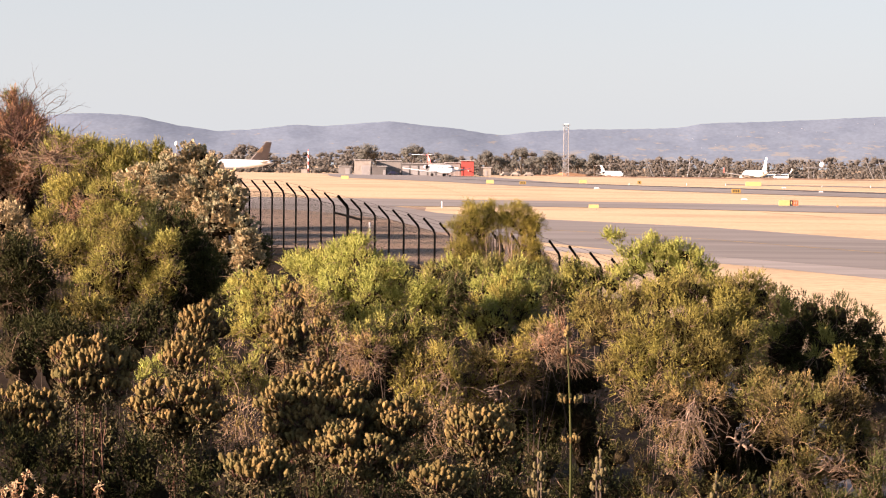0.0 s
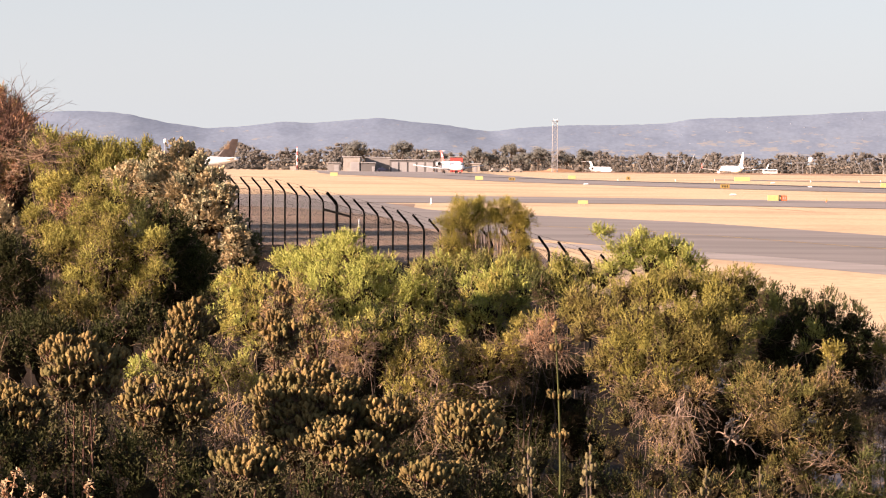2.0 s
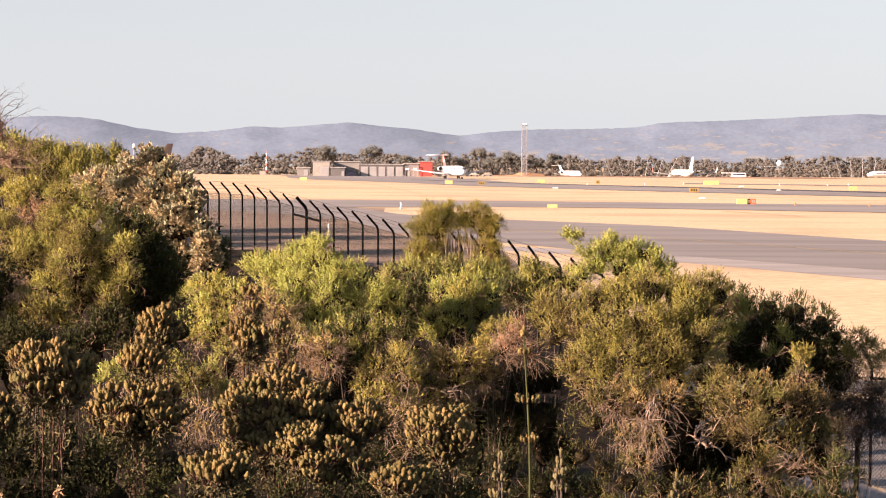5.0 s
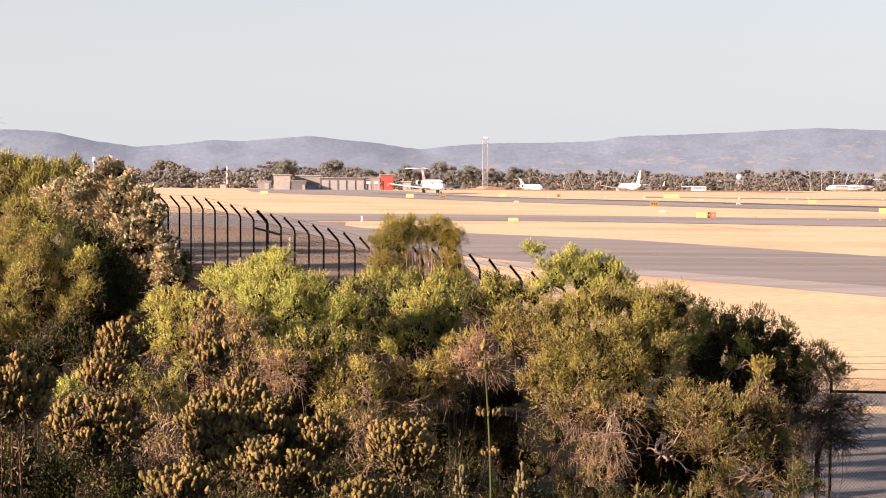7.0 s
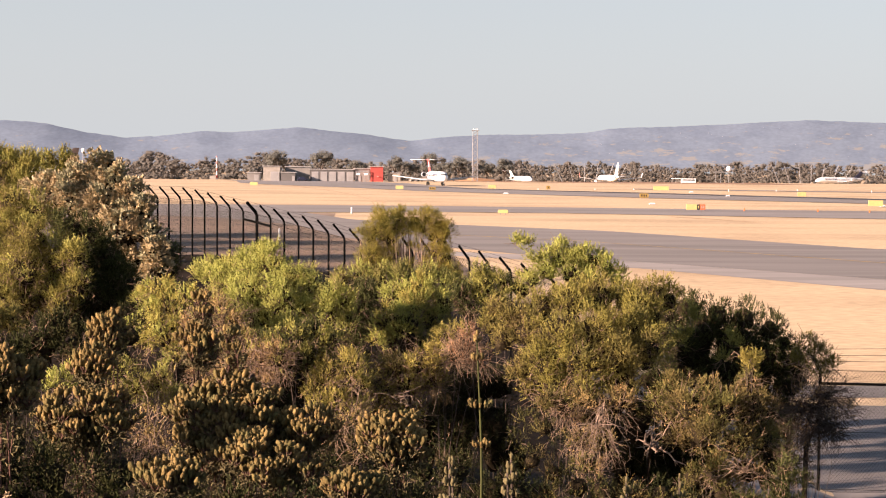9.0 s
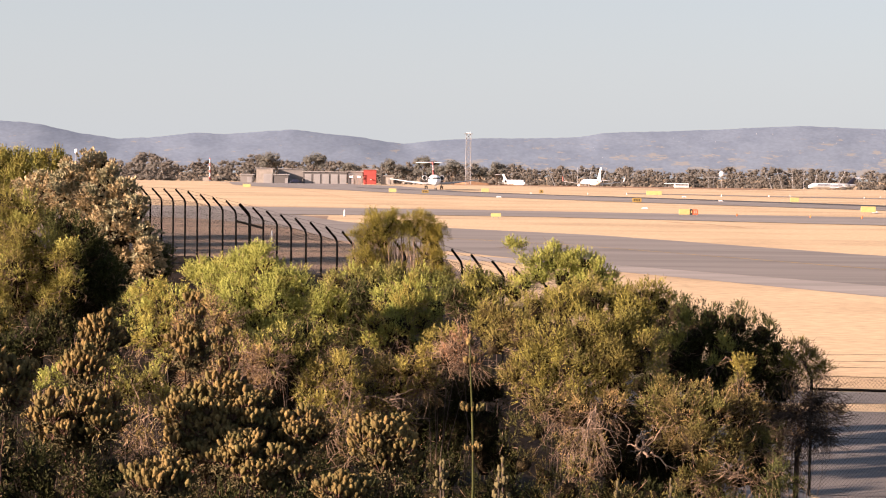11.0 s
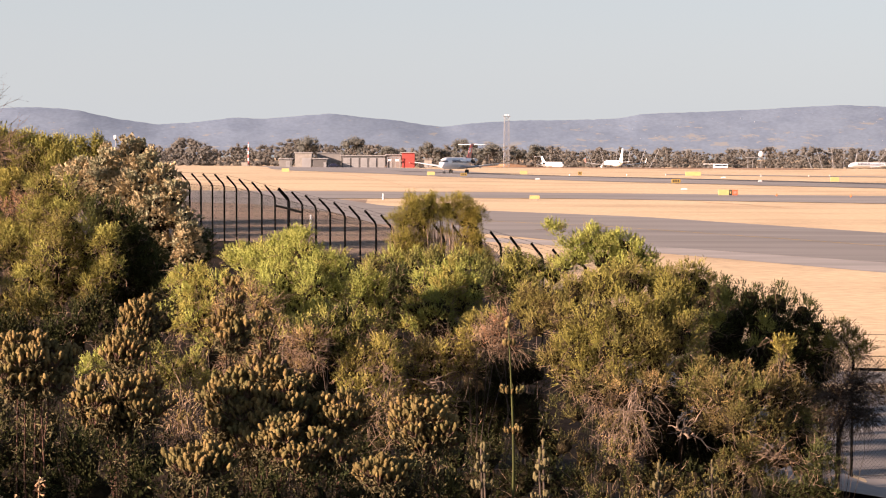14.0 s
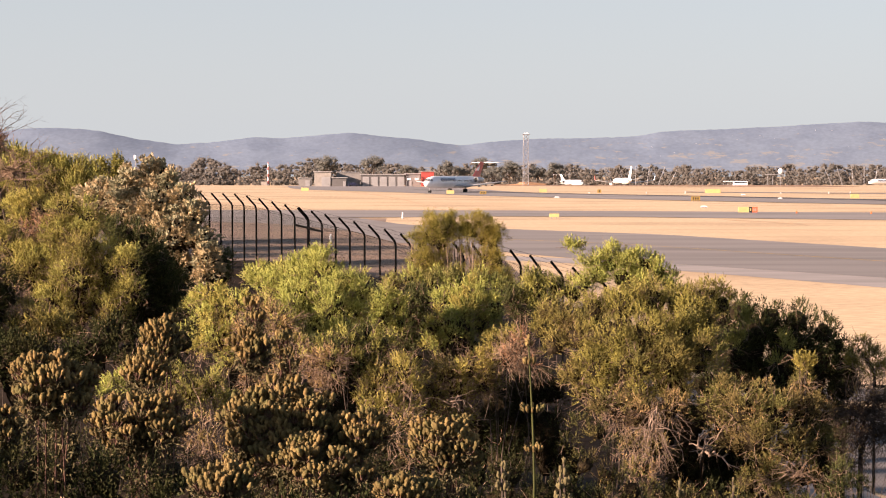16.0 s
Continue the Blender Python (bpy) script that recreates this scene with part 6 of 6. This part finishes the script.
    tagged(quads("old_growth", V, F, M["lf_spike"], t, "darker old leaves"), kind="stuff")
    return t


candle_shrub(-1.68, 8.90, 5.18, 0.20, 0.16, 39, 1, "woolly-tipped shrub with upright candle-like shoots on bare reddish stems")
candle_shrub(-2.42, 10.90, 4.69, 0.23, 0.15, 36, 12, "woolly-tipped shrub with upright candle-like shoots in deep shade")
candle_shrub(-1.45, 11.20, 5.19, 0.10, 0.16, 16, 8, "woolly-tipped shrub with upright candle-like shoots, leaning in shade")
candle_shrub(-1.41, 10.20, 5.11, 0.10, 0.09, 12, 13, "woolly-tipped shrub with upright candle-like shoots on a dark stem")
candle_shrub(-1.40, 9.90, 4.87, 0.26, 0.15, 39, 2, "woolly-tipped shrub with upright candle-like shoots, branches held level")
candle_shrub(-0.63, 9.60, 4.86, 0.31, 0.23, 78, 3, "woolly-tipped shrub with upright candle-like shoots, a tall spike above", spike=4)
candle_shrub(-0.85, 10.40, 5.22, 0.11, 0.12, 15, 9, "woolly-tipped shrub with upright candle-like shoots with stacked whorls", spike=2)
candle_shrub(-0.24, 9.50, 4.87, 0.15, 0.09, 21, 14, "woolly-tipped shrub with upright candle-like shoots on one branched stem")
candle_shrub(-0.42, 9.20, 4.73, 0.26, 0.14, 24, 11, "woolly-tipped shrub with upright candle-like shoots")
candle_shrub(0.21, 9.30, 4.83, 0.16, 0.13, 30, 4, "woolly-tipped shrub with upright candle-like shoots, rounded and apart")
candle_shrub(-0.86, 8.60, 4.77, 0.14, 0.06, 16, 6, "woolly-tipped shrub with upright candle-like shoots low to the ground")
candle_shrub(-0.00, 8.80, 4.69, 0.13, 0.05, 12, 15, "woolly-tipped shrub with upright candle-like shoots half hidden")


def seed_stalk():
    """A tall single stem with stacked whorls of woolly tips."""
    g = float(land(0.6, 9))
    t = thing("seed_stalk", "tall thin stem with stacked woolly whorls", "plant", (0.61, 9.0, g - 0.02))
    rng = np.random.default_rng(77)
    h = 5.44 - g
    pts = [(0.02 * math.sin(z * 3), 0, z) for z in np.linspace(0, h, 8)]
    part("stem", tube(bmesh.new(), pts, [0.007, 0.007, 0.007, 0.0065, 0.006, 0.005, 0.004, 0.003], 6), M["lf_shade"], t, smooth=True)
    for z, n, r, ln in ((h - 0.03, 1, 0.002, 0.034), (h - 0.06, 3, 0.012, 0.03), (h - 0.15, 8, 0.024, 0.030), (h - 0.39, 12, 0.044, 0.036), (h - 0.58, 9, 0.034, 0.034)):
        a = np.arange(n) * 6.283 / n + rng.uniform(0, 1)
        e = np.stack([np.cos(a), np.sin(a), 0.4 * np.ones(n)], 1) * r
        V, F = candle_arrays(rng, e + [0.02 * math.sin(z * 3), 0, z], unit(e * 8 + [0, 0, 0.8]), ln, 0.0092)
        tagged(quads("whorl", V, F, M["lf_candle"], t, "woolly whorl of tips"), kind="stuff")
    return t


stalk = seed_stalk()


def woolly_spike(x, y, top, seed):
    """A short grey-green upright shoot of stacked woolly tips."""
    rng = np.random.default_rng(seed)
    g = float(land(x, y))
    t = thing("woolly_spike", "short upright stem with grey-green woolly buds dimmed for shade", "plant", (x, y, g - 0.02), group="woolly spikes")
    h = top - g
    part("stem", tube(bmesh.new(), [(0, 0, 0), (0.02, 0, h * 0.5), (0.01, 0.01, h)], [0.007, 0.006, 0.004], 6), M["bark"], t)
    for z, n, r in ((h - 0.02, 1, 0.001), (h - 0.07, 3, 0.012), (h - 0.12, 4, 0.02), (h - 0.2, 5, 0.03)):
        a = np.arange(n) * 6.283 / n + rng.uniform(0, 1)
        e = np.stack([np.cos(a), np.sin(a), 0.3 * np.ones(n)], 1) * r
        V, F = candle_arrays(rng, e + [0.012, 0.008, z], unit(e * 8 + [0, 0, 0.8]), 0.034, 0.0095)
        tagged(quads("whorl", V, F, M["lf_spike"], t), kind="stuff")


def dry_stalk(x, y, top, lean, seed):
    """A curled pale grass stalk with a drooping seed head."""
    rng = np.random.default_rng(seed)
    g = float(land(x, y))
    t = thing("dry_stalk", "curled pale dry grass stalk with a seed head", "grass", (x, y, g - 0.02), group="dry stalks")
    h = top - g
    pts = [(lean * (s ** 2), 0.02 * s, h * (s if s < 0.85 else 0.85 + (s - 0.85) * (1 - abs(lean) * 6))) for s in np.linspace(0, 1, 9)]
    part("stem", tube(bmesh.new(), pts, [0.004 - 0.0003 * k for k in range(9)], 5), M["straw_stem"], t)
    P = np.array(pts[-1]) + np.stack([np.linspace(0, lean * 0.5, 24), rng.normal(size=24) * 0.003, np.linspace(0, -0.02, 24)], 1)
    V, F = leaf_arrays(P, unit(rng.normal(size=(24, 3)) + [lean * 8, 0, 0.2]), rng.uniform(0.012, 0.022, 24), rng.uniform(0.004, 0.007, 24), rng)
    tagged(quads("seed_head", V, F, M["straw_stem"], t), kind="stuff")
    n = 34
    s = rng.uniform(0.74, 1, n)
    P = np.stack([lean * s ** 2, 0.02 * s, h * np.minimum(s, 0.86 + (s - 0.85) * 0.6)], 1) + rng.normal(size=(n, 3)) * 0.004
    V, F = leaf_arrays(P, unit(rng.normal(size=(n, 3)) + [0, -0.4, 0.3]), rng.uniform(0.012, 0.03, n), rng.uniform(0.006, 0.011, n), rng, 0.5)
    tagged(quads("dry_leaves", V, F, M["lf_dry"], t, "curled reddish dry leaves"), kind="stuff")


woolly_spike(0.45, 8.50, 4.88, 1)
woolly_spike(0.68, 8.20, 4.89, 2)
woolly_spike(0.41, 8.00, 4.97, 3)
woolly_spike(0.73, 8.60, 4.89, 4)
woolly_spike(1.33, 9.00, 4.71, 5)
woolly_spike(1.68, 9.50, 4.65, 6)
dry_stalk(-1.44, 6.20, 5.20, 0.05, 1)
dry_stalk(-1.39, 6.20, 5.15, -0.04, 2)
dry_stalk(-1.28, 6.20, 5.10, 0.05, 3)
dry_stalk(-1.16, 6.20, 5.14, 0.01, 4)
dry_stalk(-1.33, 6.20, 5.09, -0.05, 5)
for k in range(12):
    dry_stalk(-1.56 + 0.022 * k, 6.1 + 0.05 * math.sin(k * 2.3), 5.13 + 0.03 * math.sin(k * 1.7), 0.04 * math.cos(k * 2.9), 20 + k)


def dead_branch(name, label, origin, n, reach, spread, down, seed, forks=3, lift=0.35, crook=0.25, thick=1.0, wood="dead"):
    rng = np.random.default_rng(seed)
    gz = float(land(origin[0], origin[1]))
    t = thing(name, label, "dead branch", (origin[0], origin[1], gz))
    o = np.array([0, 0, origin[2] - gz])
    bm = bmesh.new()
    tube(bm, [(0.25, 1.9, -0.05), (0.2, 1.6, o[2] * 0.6), (0.1, 0.7, o[2] + 0.02), tuple(o)], [0.03, 0.024, 0.018, 0.012], 6)
    part("stem", bm, M["bark"], t, "grey-brown stem", True)
    P, Q, a, b = [], [], [], []
    for i in range(n):
        d = np.array([rng.normal() * spread, -0.25 + rng.normal() * 0.3, lift + rng.normal() * 0.3])
        p = o + rng.normal(size=3) * 0.04
        seg = reach * rng.uniform(0.5, 1.1) / 5
        r = rng.uniform(0.003, 0.007) * thick
        for s in range(5):
            d = d / np.linalg.norm(d)
            q = p + d * seg
            P.append(p); Q.append(q); a.append(r); b.append(r * 0.78)
            for _ in range(forks if s > 1 else 0):
                if rng.random() < 0.45:
                    e = d + rng.normal(size=3) * 0.7
                    P.append(q); Q.append(q + e / np.linalg.norm(e) * seg * 0.8); a.append(r * 0.6); b.append(r * 0.25)
            p, r = q, r * 0.78
            d = d + np.array([rng.normal() * crook, rng.normal() * crook * 0.8, rng.normal() * (crook - 0.25) - down])
    V, F = rods(np.array(P), np.array(Q), np.array(a), np.array(b))
    tagged(quads("twig_spray", V, F, M[wood], t, "bleached bare twigs"), kind="stuff")


dead_branch("dead_branch", "bleached dead twigs drooping from the olive shrub", (2.56, 18.90, 3.73), 20, 0.8, 0.4, 0.5, 1, lift=-0.35, crook=0.5, wood='bleached')
dead_branch("dead_branch", "bleached twig tangle hanging under the olive shrub", (2.49, 18.80, 3.62), 14, 0.65, 0.6, 0.5, 2, lift=-0.25, crook=0.55, wood='bleached')
dead_branch("dead_branch", "bare broken pale branch under the olive shrub", (3.08, 18.80, 3.36), 7, 0.42, 0.9, 0.25, 12, crook=0.7, thick=3.2, wood='bleached')
dead_branch("dead_branch", "pale dead branches among twiggy scrub", (0.52, 19.80, 3.72), 12, 0.4, 0.8, 0.3, 3, crook=0.6, thick=1.6, wood="bleached")
dead_branch("dead_branch", "pale tangled twigs among dark scrub", (-1.01, 16.50, 4.27), 40, 0.45, 1.0, 0.3, 4, crook=0.6, thick=1.2, wood="bleached")
dead_branch("dead_branch", "bare dry twigs at the foot of the olive shrub", (3.97, 18.80, 3.13), 30, 0.38, 0.8, 0.1, 6, crook=0.6)
dead_branch("dead_branch", "bare dark twigs beside the fence post", (5.54, 21.60, 3.57), 90, 0.6, 0.9, 0.12, 14, forks=5, lift=0.0, crook=0.6, wood='bark')
dead_branch("dead_branch", "dense bare dark twigs under a shrub by the fence", (5.35, 21.70, 3.4), 100, 0.6, 0.8, 0.1, 16, forks=5, lift=-0.05, crook=0.6, wood='bark')
dead_branch("dead_branch", "bare dark drooping twigs beside the fence", (5.55, 21.60, 3.21), 80, 0.55, 0.9, 0.2, 15, forks=5, lift=-0.1, crook=0.6, wood='bark')
dead_branch("dead_branch", "bare reddish twigs of a leafless shrub top", (-6.95, 30.6, 6.5), 60, 1.1, 0.8, -0.1, 5, forks=5, lift=0.9, crook=0.5, thick=1.8, wood="redstem")
dead_branch("dead_branch", "tangle of bare reddish twigs over a half-dry shrub", (-6.45, 30.6, 6.2), 90, 0.9, 1.1, -0.02, 25, forks=5, lift=0.15, crook=0.6, thick=1.7)


# ---------------------------------------------------------------- what moves
def motions():
    def on(x, y, turn, lift=0.08):
        return pose(x, y, float(land(x, y)) + lift, 0, 0, turn)
    track = [(0, -1.75, 745, -74.2), (2, 7.1, 720, -77.6), (3.7, 14.1, 697, -78.8), (5.8, 20.6, 666, -80.0), (7, 23.8, 648, -80.6), (8.5, 26.9, 628, -82.0), (9.5, 28.2, 615, -85.4),
             (10.2, 28.4, 606, -87.6), (12.5, 25.6, 575, -98.5), (13, 24.3, 568, -101.0), (14, 21.6, 556, -106.5), (15, 18.4, 545, -111.5), (16, 14.4, 535, -118.0)]
    walk(taxiing_jet, [(t, on(x, y, r)) for t, x, y, r in track])
    walk(white_jet, [(t, on(x, y, 99)) for t, x, y in ((0, 170, 1020), (3.5, 163, 1048), (7, 154.5, 1077), (10, 148, 1100), (12.5, 143, 1120), (14.5, 138, 1136), (16, 135, 1150))])
    walk(brown_jet, [(t, on(x, 1000, 180)) for t, x in ((0, -122.5), (3.5, -143.5), (7, -164.5), (9, -175.5), (16, -213))])
    g = float(land(0.6, 9)) - 0.02
    lean = [(0, 0.4), (0.5, 0.6), (1, -2.0), (1.5, -0.9), (2, 0.1), (2.5, -1.4), (3, -1.0), (3.5, 0.1), (6, -0.6), (6.5, 0.5), (7, -0.5), (7.5, 0.2), (8, -0.6), (8.5, 0.0), (9, 0.2), (9.5, 0.6), (10, 0.7),
            (12.5, -0.2), (13, 0.4), (13.5, 0.7), (14, 0.2), (14.5, 0.0), (15, 0.6), (15.5, 0.5), (16, 0.2)]
    walk(stalk, [(t, pose(0.61, 9.0, g, 0, a, 0)) for t, a in lean])


motions()
